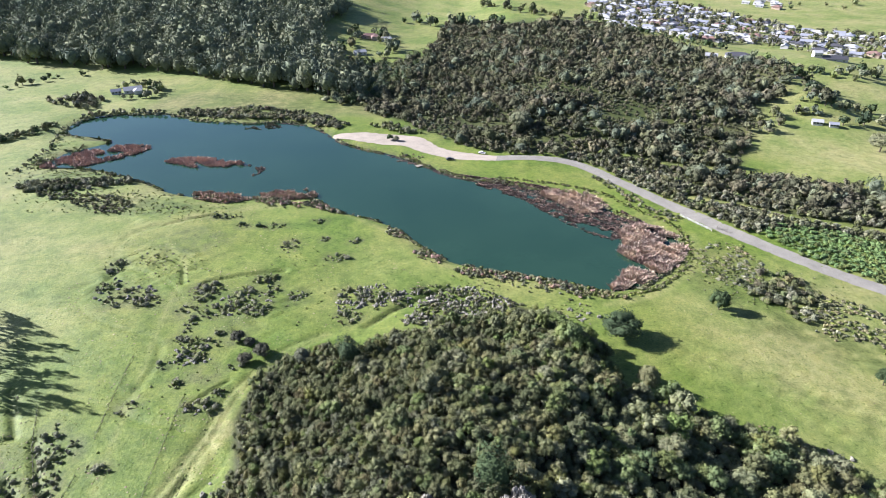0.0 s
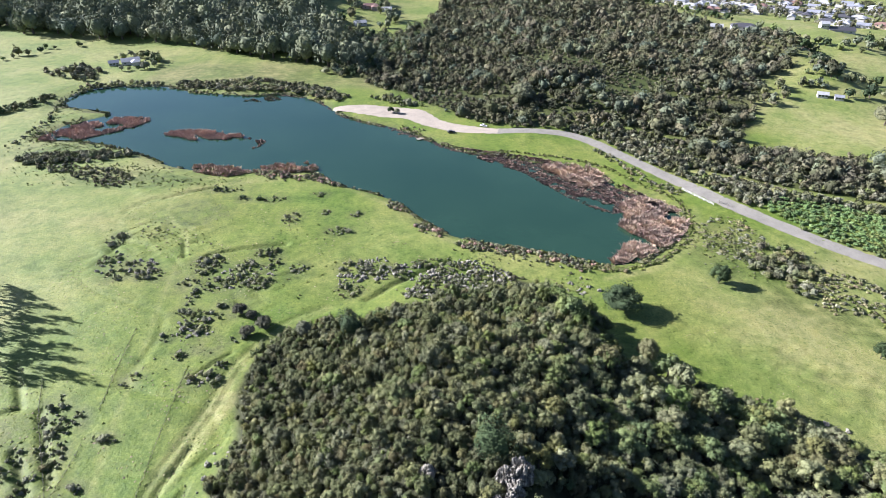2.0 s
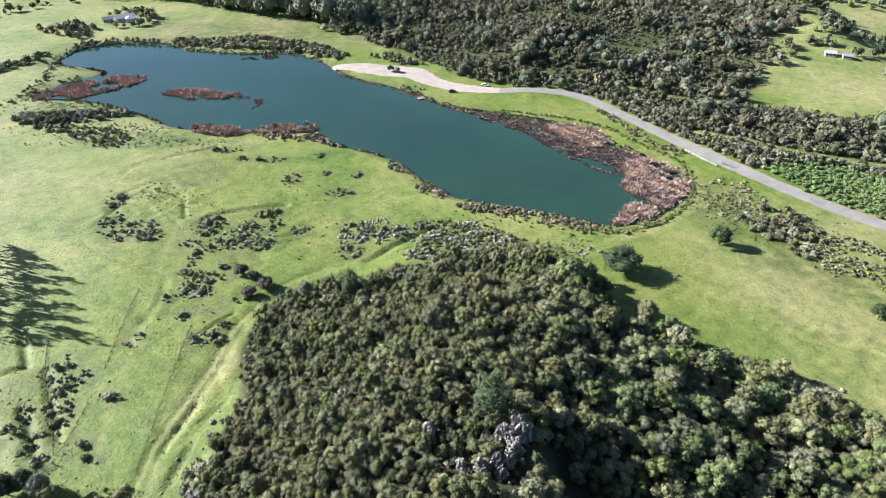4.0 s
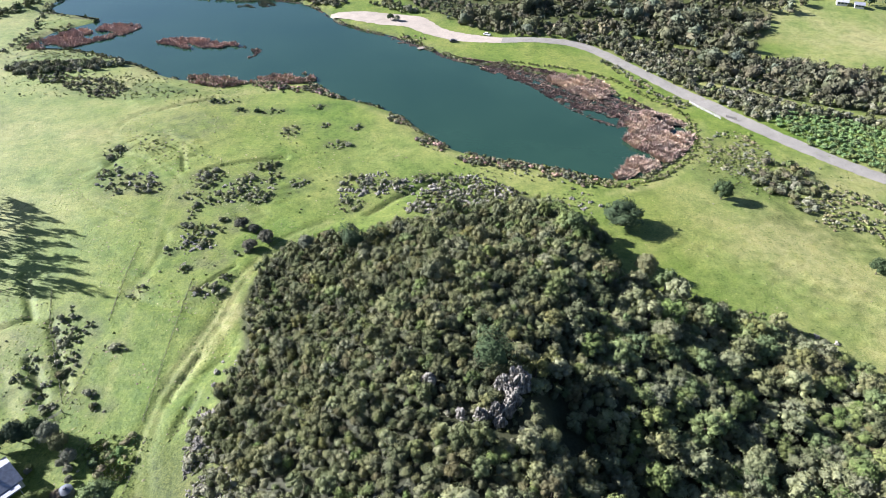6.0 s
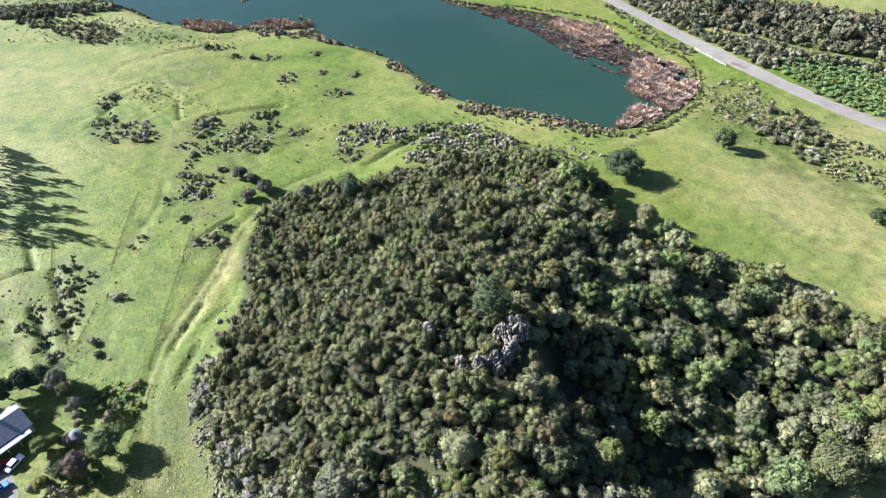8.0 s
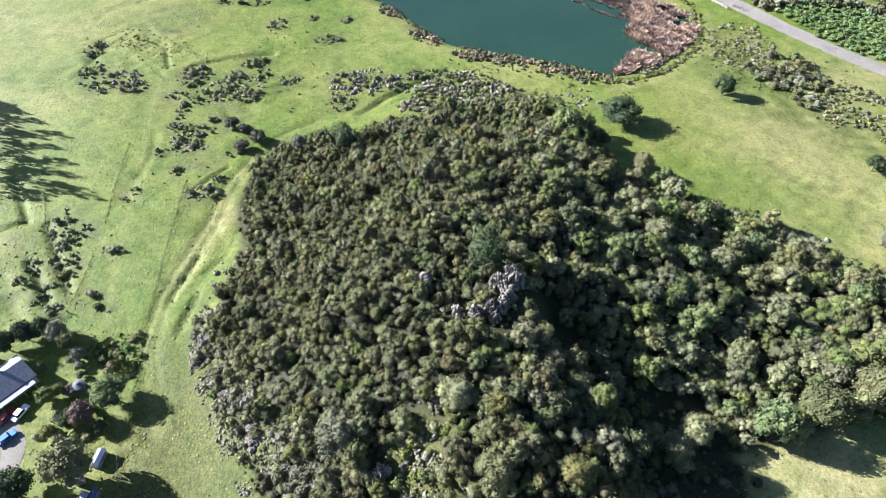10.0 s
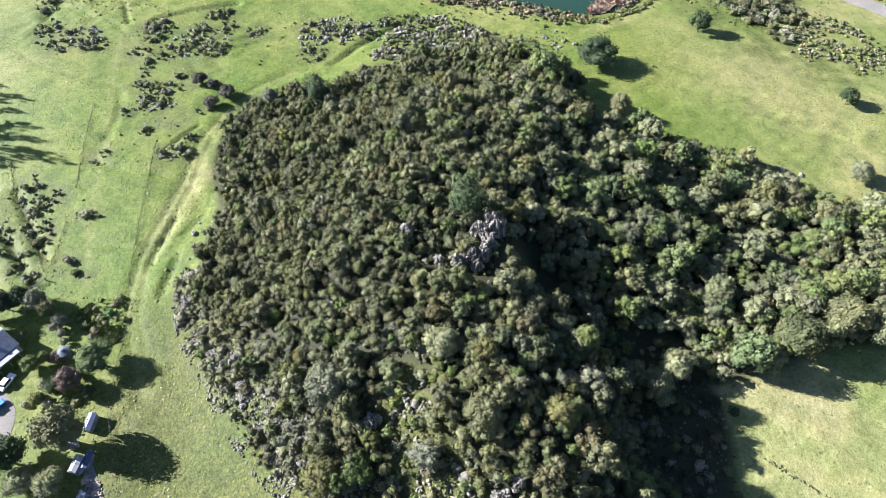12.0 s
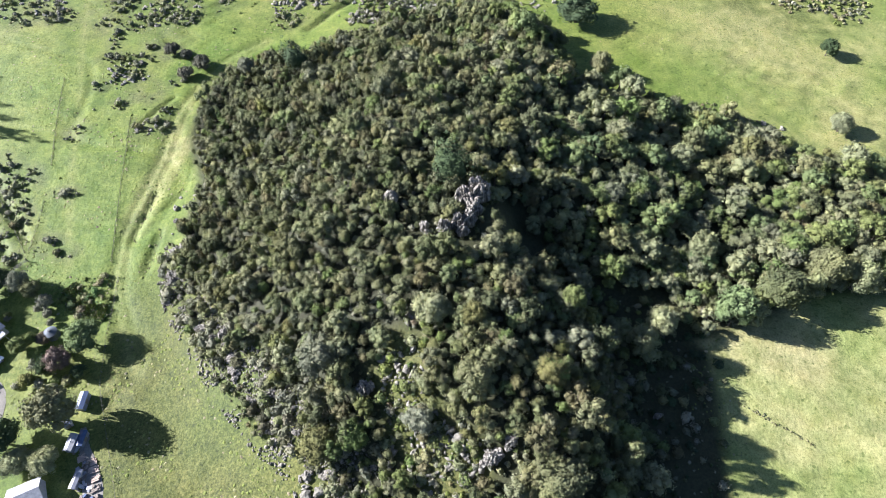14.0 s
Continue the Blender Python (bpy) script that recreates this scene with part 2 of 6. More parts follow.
M_GROUND = mat("pasture", grass_colour, 0.7, 0.18, bump=0.24, bump_scale=0.95)
M_WATER = mat("pond_water", lambda t: t.ramp(t.noise(0.02, 3), (0.35, (0.013, 0.036, 0.021)), (0.7, (0.018, 0.045, 0.026))), 0.08, 0.33, bump=0.012, bump_scale=0.8)
M_GRAVEL = mat("gravel", lambda t: t.mix(0.5, t.ramp(t.noise(0.25, 6, 0.7), (0.3, (0.14, 0.134, 0.108)), (0.7, (0.25, 0.238, 0.195))),
                                         t.ramp(t.noise(3, 5, 0.7), (0.3, (0.10, 0.095, 0.08)), (0.7, (0.30, 0.285, 0.235)))), 0.95, 0.1, bump=0.06, bump_scale=5)
M_SAND = mat("pale_gravel", lambda t: t.mix(0.5, t.ramp(t.noise(0.2, 5), (0.3, (0.22, 0.185, 0.135)), (0.7, (0.38, 0.325, 0.24))),
                                            t.ramp(t.noise(3, 4), (0.3, (0.19, 0.17, 0.135)), (0.7, (0.38, 0.35, 0.29)))), 0.95, 0.1, bump=0.05, bump_scale=4)
M_ROCK = mat("limestone", lambda t: t.mix(0.6, t.ramp(t.noise(0.5, 6, 0.7), (0.34, (0.055, 0.052, 0.042)), (0.5, (0.21, 0.198, 0.16)), (0.72, (0.46, 0.43, 0.35))),
                                          t.ramp(t.noise(2.6, 6, 0.7, (0.0, 1, 1, 0.16)), (0.40, (0.02, 0.02, 0.017)), (0.5, (0.15, 0.141, 0.115)), (0.62, (0.40, 0.375, 0.31)))), 0.9, 0.15, bump=0.25, bump_scale=2.6)
M_STONE = mat("weathered_stone", lambda t: t.mix(0.5, t.ramp(t.noise(0.7, 6, 0.7), (0.34, (0.085, 0.08, 0.062)), (0.52, (0.24, 0.228, 0.18)), (0.74, (0.43, 0.41, 0.33))),
                                               t.ramp(t.noise(3.0, 6, 0.75), (0.38, (0.04, 0.038, 0.029)), (0.6, (0.24, 0.23, 0.178)))), 0.9, 0.15, bump=0.2, bump_scale=3)
M_BARK = mat("bark", lambda t: t.ramp(t.noise(3, 5), (0.3, (0.05, 0.04, 0.03)), (0.7, (0.16, 0.13, 0.10))), 0.9, 0.2, bump=0.05, bump_scale=6)


def leafy(name, *tones, rough=0.75, leaf=0.55, spec=0.06, bump=0.35):
    """Foliage whose tone changes from plant to plant and from leaf to leaf."""
    def build(t):
        key = t.calc("FRACT", t.calc("ADD", t.attr("tone"), t.obj))
        stops = [(i / (len(tones) - 1), c) for i, c in enumerate(tones)]
        c = t.ramp(key, *stops)
        dark = t.mix(1.0, c, (0.30, 0.33, 0.33), "MULTIPLY")
        light = t.mix(1.0, c, (1.72, 1.75, 1.42), "MULTIPLY")
        per_leaf = t.mix(t.island, dark, light)
        c = t.mix(leaf, c, t.mix(0.5, per_leaf, t.mix(t.noise(1.1, 5, 0.7), dark, light)))
        return t.mix(1.0, c, t.ramp(t.noise(0.11, 3, 0.6), (0.32, (0.64, 0.66, 0.76)), (0.5, (0.96, 0.96, 1.03)), (0.68, (1.22, 1.2, 1.16))), "MULTIPLY")
    return mat(name, build, rough, spec, bump=bump, bump_scale=2.2)


OLIVE, DEEP, GREY, LIME = (0.152, 0.155, 0.07), (0.085, 0.098, 0.045), (0.185, 0.19, 0.115), (0.132, 0.17, 0.054)
M_LEAF = leafy("native_foliage", DEEP, OLIVE, GREY, (0.10, 0.11, 0.05), DEEP, (0.17, 0.17, 0.095), OLIVE, (0.165, 0.182, 0.09), LIME, (0.135, 0.12, 0.06), OLIVE, DEEP)
M_PALE = leafy("silvery_foliage", (0.165, 0.18, 0.088), (0.22, 0.228, 0.122), (0.185, 0.20, 0.09))
M_LIME = leafy("bright_foliage", (0.105, 0.145, 0.045), (0.145, 0.165, 0.055), (0.12, 0.16, 0.07))
M_RUST = leafy("bronze_foliage", (0.14, 0.15, 0.05), (0.15, 0.14, 0.055), (0.125, 0.14, 0.045))
M_DARK = leafy("dark_evergreen_foliage", (0.045, 0.065, 0.028), (0.06, 0.085, 0.038), (0.05, 0.07, 0.04))
M_BLUE = leafy("woodland_foliage", (0.125, 0.145, 0.088), (0.165, 0.18, 0.105), (0.115, 0.14, 0.095), (0.17, 0.178, 0.10), rough=0.9, spec=0.04, leaf=0.3)
M_SCRUB = leafy("scrub_foliage", (0.078, 0.08, 0.042), (0.135, 0.122, 0.073), (0.062, 0.067, 0.036), (0.108, 0.115, 0.058), (0.158, 0.144, 0.092), (0.072, 0.076, 0.042), (0.122, 0.125, 0.07), leaf=0.32, rough=0.9, spec=0.05)
M_GORSE = leafy("grey_scrub_foliage", (0.19, 0.19, 0.122), (0.15, 0.158, 0.096), (0.25, 0.24, 0.165), (0.18, 0.19, 0.122))
M_BRAMBLE = leafy("bramble_foliage", (0.125, 0.195, 0.07), (0.165, 0.235, 0.085), (0.10, 0.16, 0.055), leaf=0.45)
M_REED = leafy("dead_reed", (0.37, 0.285, 0.195), (0.45, 0.36, 0.25), (0.27, 0.20, 0.135), (0.50, 0.415, 0.30), rough=0.8, spec=0.1, leaf=0.2)
M_RUST_REED = leafy("rust_reed", (0.35, 0.235, 0.175), (0.41, 0.285, 0.215), (0.27, 0.17, 0.128), (0.38, 0.28, 0.20), rough=0.8, spec=0.1, bump=0.0, leaf=0.2)
M_RUSH = leafy("sedge", (0.17, 0.165, 0.085), (0.24, 0.22, 0.12), (0.13, 0.145, 0.06), (0.19, 0.155, 0.095), rough=0.8, spec=0.1)
M_TUSSOCK = leafy("tussock_grass", (0.12, 0.15, 0.034), (0.152, 0.175, 0.046), (0.10, 0.132, 0.028), rough=0.8, spec=0.1, leaf=0.3)
M_MURK = leafy("drowned_weed", (0.065, 0.05, 0.04), (0.09, 0.064, 0.05), (0.048, 0.04, 0.033), rough=0.8, spec=0.1, leaf=0.25)
M_PLUM = leafy("plum_foliage", (0.115, 0.09, 0.08), (0.15, 0.115, 0.095), (0.12, 0.10, 0.075))
M_BUSH = leafy("dusky_foliage", (0.085, 0.085, 0.06), (0.11, 0.105, 0.075), (0.095, 0.10, 0.065))
M_WOOD = plain("weathered_wood", (0.22, 0.19, 0.15), 0.85, 0.35, 4)
M_ROOF_GREY = plain("grey_roof_iron", (0.22, 0.23, 0.25), 0.45)
M_ROOF_PALE = plain("pale_roof_iron", (0.33, 0.335, 0.33), 0.5, 0.25)
M_ROOF_RED = plain("terracotta_roof", (0.19, 0.12, 0.095), 0.7)
M_ROOF_DARK = plain("charcoal_roof", (0.07, 0.07, 0.075), 0.5)
M_WALL = plain("white_weatherboard", (0.46, 0.45, 0.43), 0.7, 0.15)
M_WALL_TAN = plain("tan_brick", (0.42, 0.33, 0.25), 0.8, 0.15)
M_GLASS = mat("window_glass", lambda t: t.ramp(t.noise(2), (0, (0.02, 0.025, 0.03)), (1, (0.04, 0.045, 0.05))), 0.05, 0.6)
M_RUBBER = plain("black_rubber", (0.02, 0.02, 0.02), 0.8)
M_TANK = plain("tank_concrete", (0.10, 0.115, 0.125), 0.7)
M_WIRE = plain("weathered_wire", (0.10, 0.095, 0.08), 0.7)
M_STEEL = plain("galvanised_steel", (0.5, 0.51, 0.52), 0.4, 0.15, metal=0.8)


# ---- mesh helpers ----
def raw_mesh(name, verts, quads=None, tris=None, mats=(), tone=None, qmat=None, tmat=None):
    """A mesh straight from arrays."""
    me = bpy.data.meshes.new(name)
    v = np.asarray(verts, np.float32)
    q = np.asarray(quads if quads is not None else [], np.int32).reshape(-1, 4)
    t = np.asarray(tris if tris is not None else [], np.int32).reshape(-1, 3)
    me.vertices.add(len(v))
    me.vertices.foreach_set("co", v.ravel())
    me.loops.add(q.size + t.size)
    me.loops.foreach_set("vertex_index", np.concatenate([q.ravel(), t.ravel()]))
    me.polygons.add(len(q) + len(t))
    me.polygons.foreach_set("loop_start", np.concatenate([np.arange(len(q)) * 4, q.size + np.arange(len(t)) * 3]).astype(np.int32))
    for m in mats:
        me.materials.append(m)
    if qmat is not None or tmat is not None:
        a = np.zeros(len(q), np.int32) if qmat is None else np.asarray(qmat, np.int32)
        b = np.zeros(len(t), np.int32) if tmat is None else np.asarray(tmat, np.int32)
        me.polygons.foreach_set("material_index", np.concatenate([a, b]))
    if tone is not None:
        me.attributes.new("tone", "FLOAT", "POINT").data.foreach_set("value", np.asarray(tone, np.float32))
    me.update(calc_edges=True)
    return me


def bm_mesh(name, bm, material, smooth_faces=False):
    me = bpy.data.meshes.new(name)
    bm.to_mesh(me)
    bm.free()
    for m in (material if isinstance(material, (list, tuple)) else [material]):
        me.materials.append(m)
    for p in me.polygons:
        p.use_smooth = smooth_faces
    return me


def part(name, bm, material, parent=None, label="", at=None):
    """Link a bmesh (or a mesh) as one object under a thing or a part."""
    me = bm if isinstance(bm, bpy.types.Mesh) else bm_mesh(name, bm, material)
    ob = new(name, me)
    ob.parent = parent
    if at is not None:
        ob.matrix_basis = at
    return tagged(ob, label) if label else ob


def box(bm, x, y, z, sx, sy, sz, rz=0.0, bevel=0.0):
    """A block with its base centre at x, y, z."""
    m = Matrix.Translation((x, y, z + sz / 2)) @ Matrix.Rotation(rz, 4, "Z") @ Matrix.Diagonal((sx, sy, sz, 1))
    made = bmesh.ops.create_cube(bm, size=1, matrix=m)["verts"]
    if bevel:
        bmesh.ops.bevel(bm, geom=list({e for v in made for e in v.link_edges}), offset=bevel, segments=2, affect="EDGES")
    return bm


def block(*a, **k):
    return box(bmesh.new(), *a, **k)


# ---- ground ----
def axis(lo, hi, step, far_lo, far_hi):
    mid = list(np.arange(lo, hi + 0.01, step))
    up, s = [mid[-1]], step
    while up[-1] < far_hi:
        s *= 1.12
        up.append(up[-1] + s)
    down, s = [mid[0]], step
    while down[-1] > far_lo:
        s *= 1.12
        down.append(down[-1] - s)
    return np.array(down[:0:-1] + mid + up[1:])


gx, gy = axis(-135, -45, 0.8, -3400, -45), axis(90, 215, 0.8, -1500, 215)
gx = np.concatenate([gx[gx < -45], axis(-45, 135, 1.3, -45, 3400)])
gy = np.concatenate([axis(-10, 90, 1.3, -1500, 90)[:-1], gy[(gy >= 90) & (gy < 215)], axis(215, 300, 1.3, 215, 4300)])
GX, GY = np.meshgrid(gx, gy)
GZ = height(GX, GY)
nx, ny = len(gx), len(gy)
ii = (np.arange(ny - 1)[:, None] * nx + np.arange(nx - 1)).ravel()
ground_me = raw_mesh("ground", np.stack([GX.ravel(), GY.ravel(), GZ.ravel()], 1), np.stack([ii, ii + 1, ii + nx + 1, ii + nx], 1), mats=[M_GROUND])
fx, fy = GX.ravel(), GY.ravel()
POND_D = near(fx, fy, POND_LINE, True)
WOOD = [(-50, 160), (-36, 165), (-24, 165), (-11, 179), (1, 190), (17, 194), (33, 187), (44, 177), (50, 164), (54, 152), (60, 139), (75, 133),
        (92, 124), (110, 110), (135, 98), (170, 84), (170, 50), (135, 62), (114, 62), (97, 64), (78, 58), (60, 53), (52, 40), (48, 20), (44, -30),
        (-10, -30), (-16, 20), (-26, 34), (-35, 42), (-43, 53), (-52, 69), (-57, 84), (-57, 101), (-55, 113), (-60, 131), (-57, 149)]
WOOD_LINE = rounded(WOOD, 3)
SCRUB = [(-60, 449), (-24, 404), (25, 352), (71, 345), (103, 319), (122, 288), (143, 257), (160, 262), (200, 250), (232, 238), (232, 292), (163, 318), (190, 367), (219, 423), (254, 451),
         (277, 518), (248, 551), (215, 653), (160, 754), (75, 746), (11, 810), (-13, 618), (-39, 510)]
SCRUB_TRACKS = [((87, 358), (111, 344), (132, 328), (164, 320)), ((122, 286), (143, 278), (164, 263), (198, 249))]
ROUGH_SPOTS = [(-95, 190, 14, 12), (-62, 195, 14, 9), (-72, 175, 9, 12), (-30, 197, 12, 8), (-75, 152, 8, 8), (-118, 112, 8, 12), (116, 218, 16, 18), (112, 205, 18, 22),
               (125, 180, 20, 14), (140, 165, 18, 12), (-120, 100, 14, 10), (-180, 315, 40, 14), (-205, 310, 30, 16), (-150, 275, 40, 10), (-110, 240, 18, 14)]
WORN_LINES = [(HILL_LINE, 1.9), (LONG_LINE, 0.5), (rounded([(-62, 128), (-67, 113), (-70, 101)], 4, False), 3.6), (rounded([(-126, 122), (-117, 110), (-108, 96), (-104, 86)], 4, False), 1.6),
              (rounded([(-206, 453), (-166, 445), (-121, 432), (-88, 423), (-55, 411), (-35, 402)], 4, False), 1.2), (rounded([(-223, 509), (-172, 491), (-122, 471), (-74, 437), (-40, 417)], 4, False), 1.2),
              (rounded([(-300, 372), (-274, 380), (-258, 425)], 4, False), 1.6), (rounded([(60, 190), (85, 200), (104, 222), (112, 245)], 4, False), 1.5), (rounded([(-268, 460), (-262, 411), (-248, 360), (-241, 325), (-224, 292), (-199, 277), (-175, 268), (-128, 256), (-115, 268), (-80, 276)], 4, False), 1.9),
              (rounded([(-170, 310), (-150, 296), (-130, 281), (-100, 276), (-66, 281), (-40, 262), (-10, 236), (3, 217), (40, 203), (64, 196)], 4, False), 1.1)]


def wood_mask(x, y):
    return near(x, y, WOOD_LINE, True)


def put_attr(key, values):
    ground_me.attributes.new(key, "FLOAT", "POINT").data.foreach_set("value", np.asarray(values, np.float32))


close = (np.abs(fx) < 320) & (fy > -60) & (fy < 520)
worn, rough, litter, dry = (np.zeros(len(fx)) for _ in range(4))
for line, w in WORN_LINES:
    worn[close] = np.maximum(worn[close], smooth(w + 1.6, w - 1.2, near(fx[close], fy[close], line)) * (1.0 if w > 2 else 0.75))
for cx, cy, rx, ry in ROUGH_SPOTS:
    rough = np.maximum(rough, smooth(1.25, 0.6, np.hypot((fx - cx) / rx, (fy - cy) / ry)))
for cx, cy, rx, ry, _ in WEST_CLUMPS + SLOPE_CLUMPS + GULLY_CLUMPS + POND_CLUMPS:
    rough = np.maximum(rough, smooth(1.9, 0.8, np.hypot((fx - cx) / (rx + 1), (fy - cy) / (ry + 1))))
rough = np.maximum(rough, smooth(9, 2, POND_D) * 0.8)
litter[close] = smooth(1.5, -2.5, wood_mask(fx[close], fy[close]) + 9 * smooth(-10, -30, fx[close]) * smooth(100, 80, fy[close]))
dry = np.maximum(smooth(52, 66, fx) * smooth(75, 58, fy) * 0.95, 0.2 * smooth(0.0, 0.8, wave(fx, fy, 40, 5)))
dry = np.maximum(dry, 0.55 * smooth(-95, -150, fx + 6 * wave(fx, fy, 20, 2)) * smooth(110, 150, fy) * (0.7 + 0.3 * wave(fx, fy, 15, 3)))
dry = np.maximum(dry, 0.7 * smooth(65, 110, fx) * smooth(90, 110, fy) * smooth(240, 190, fy) * (0.85 + 0.12 * wave(fx, fy, 13, 6)))
bank = 1.2 * smooth(416, 430, fy) * smooth(505, 470, fy) * smooth(-225, -200, fx) * smooth(0, -30, fx) * (0.75 + 0.25 * wave(fx, fy, 9, 17))
dry, rough = np.maximum(dry, np.minimum(bank, 1)), np.maximum(rough, np.minimum(bank, 1))
dry = np.maximum(dry, 0.5 * smooth(500, 620, fy) * (0.75 + 0.25 * wave(fx, fy, 60, 7)))
dry = np.maximum(dry, 0.8 * smooth(170, 200, fx) * smooth(280, 320, fy) * (0.8 + 0.2 * wave(fx, fy, 30, 9)))
for cx, cy, cr in ((-4, 50, 8), (-2, 40, 8), (4, 30, 9), (-30, 46, 9), (-40, 58, 9), (3, 184, 13), (16, 188, 11), (-8, 177, 10)):
    litter *= 0.25 + 0.75 * smooth(0.6, 1.1, np.hypot(fx - cx, fy - cy) / cr)
litter = np.maximum(litter, smooth(0.2, -0.6, POND_D))
for rut in (((-67, 112), (-70, 105), (-72, 100)), ((-62, 99), (-64, 93), (-66, 87)), ((-27, 177), (-18, 188), (-6, 198), (3, 204)), ((-113, 128), (-104, 112), (-97, 99)), ((-131, 144), (-124, 133), (-120, 125)), ((-113, 112), (-109, 106), (-104, 99)), ((-238, 320), (-235, 337), (-233, 354))):
    litter[close] = np.maximum(litter[close], 0.25 * smooth(1.5, 0.3, near(fx[close], fy[close], rut)))
VERGE = [(73, 344), (89, 328), (104, 301), (118, 279), (135, 252), (190, 240), (210, 262), (163, 280), (137, 292), (100, 345)]
litter[close] = np.maximum(litter[close], 0.7 * smooth(2, -2, near(fx[close], fy[close], VERGE, True)))
far = (fx > -100) & (fx < 320) & (fy > 180) & (fy < 830)
litter[far] = np.maximum(litter[far], 0.75 * smooth(3, -5, near(fx[far], fy[far], SCRUB, True)))
for path in SCRUB_TRACKS:
    d_path = near(fx[far], fy[far], path)
    litter[far] *= smooth(1.0, 3.5, d_path)
    worn[far] = np.maximum(worn[far], smooth(3.2, 1.2, d_path))
# ground the bluff shades, painted dark as well to deepen that shadow
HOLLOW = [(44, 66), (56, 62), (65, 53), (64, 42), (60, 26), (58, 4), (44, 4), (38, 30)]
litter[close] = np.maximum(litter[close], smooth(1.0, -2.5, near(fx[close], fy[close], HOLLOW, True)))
olive = smooth(-74, -66, fx) * smooth(95, 75, fy) * smooth(60, 50, fx)
olive = np.maximum(olive, 0.5 * np.minimum(bank, 1))
olive = np.maximum(olive, 0.2 * smooth(55, 75, fx) * smooth(85, 105, fy) * smooth(260, 180, fy))

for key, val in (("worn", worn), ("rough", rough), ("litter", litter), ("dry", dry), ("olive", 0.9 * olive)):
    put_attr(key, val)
ground_me.polygons.foreach_set("use_smooth", np.ones(len(ground_me.polygons), bool))
tagged(new("ground", ground_me), "rolling green winter pasture with worn tracks", "ground", kind="structure")

# ---- pond ----
bm = bmesh.new()
ring = [bm.verts.new((float(x), float(y), 0.0)) for x, y in rounded([(p[0], p[1]) for p in POND], 3)]
bm.faces.new(ring)
bmesh.ops.scale(bm, vec=(1.012, 1.02, 1), space=Matrix.Translation((60, -300, 0)), verts=bm.verts)
tagged(part("water", bm, M_WATER), "still dark green pond water", "pond", kind="structure")


def strip(name, line, width, lift, material, jag=0.0):
    """A band draped over the ground along a line."""
    p = np.array(line, float)
    k = max(2, int(np.hypot(*np.diff(p, axis=0).T).sum() / 2.0))
    s = np.concatenate([[0], np.cumsum(np.hypot(*np.diff(p, axis=0).T))])
    u = np.linspace(0, s[-1], k)
    c = np.stack([np.interp(u, s, p[:, 0]), np.interp(u, s, p[:, 1])], 1)
    d = np.gradient(c, axis=0)
    d /= np.hypot(*d.T)[:, None]
    nrm = np.stack([-d[:, 1], d[:, 0]], 1)
    w = np.broadcast_to(np.interp(np.linspace(0, 1, k), np.linspace(0, 1, len(np.atleast_1d(width))), np.atleast_1d(width)), k)
    cols = []
    edge_g = np.random.default_rng(k)
    for a in np.linspace(-0.5, 0.5, 5):
        off = a * w + edge_g.uniform(-0.5, 0.5, k) * jag * (abs(a) == 0.5)
        q = c + nrm * off[:, None]
        cols.append(np.column_stack([q, height(q[:, 0], q[:, 1]) + lift * (1 if abs(a) < 0.5 else 0.3)]))
    v = np.stack(cols, 1).reshape(-1, 3)
    i = (np.arange(k - 1)[:, None] * 5 + np.arange(4)).ravel()
    me = raw_mesh(name, v, np.stack([i, i + 5, i + 6, i + 1], 1), mats=[material])
    me.polygons.foreach_set("use_smooth", np.ones(len(me.polygons), bool))
    return new(name, me)


tagged(strip("road", ROAD_LINE, 8.2, 0.12, M_GRAVEL, 0.5), "grey gravel road along the pond", "road", kind="structure")
BEACH = rounded([(-70, 381), (-55, 380), (-38, 375), (-20, 370), (-6, 355), (10, 345), (31, 340)], 4, False)
tagged(strip("gravel_area", BEACH, [6, 16, 20, 17, 13, 12, 8], 0.14, M_SAND, 1.2), "pale gravel parking area on the shore", "gravel area", kind="structure")

# ---- plants ----
PHI = (1 + 5 ** 0.5) / 2
ICO_V = np.array([(-1, PHI, 0), (1, PHI, 0), (-1, -PHI, 0), (1, -PHI, 0), (0, -1, PHI), (0, 1, PHI), (0, -1, -PHI), (0, 1, -PHI),
                  (PHI, 0, -1), (PHI, 0, 1), (-PHI, 0, -1), (-PHI, 0, 1)]) / math.hypot(1, PHI)
ICO_F = np.array([(0, 11, 5), (0, 5, 1), (0, 1, 7), (0, 7, 10), (0, 10, 11), (1, 5, 9), (5, 11, 4), (11, 10, 2), (10, 7, 6), (7, 1, 8),
                  (3, 9, 4), (3, 4, 2), (3, 2, 6), (3, 6, 8), (3, 8, 9), (4, 9, 5), (2, 4, 11), (6, 2, 10), (8, 6, 7), (9, 8, 1)])


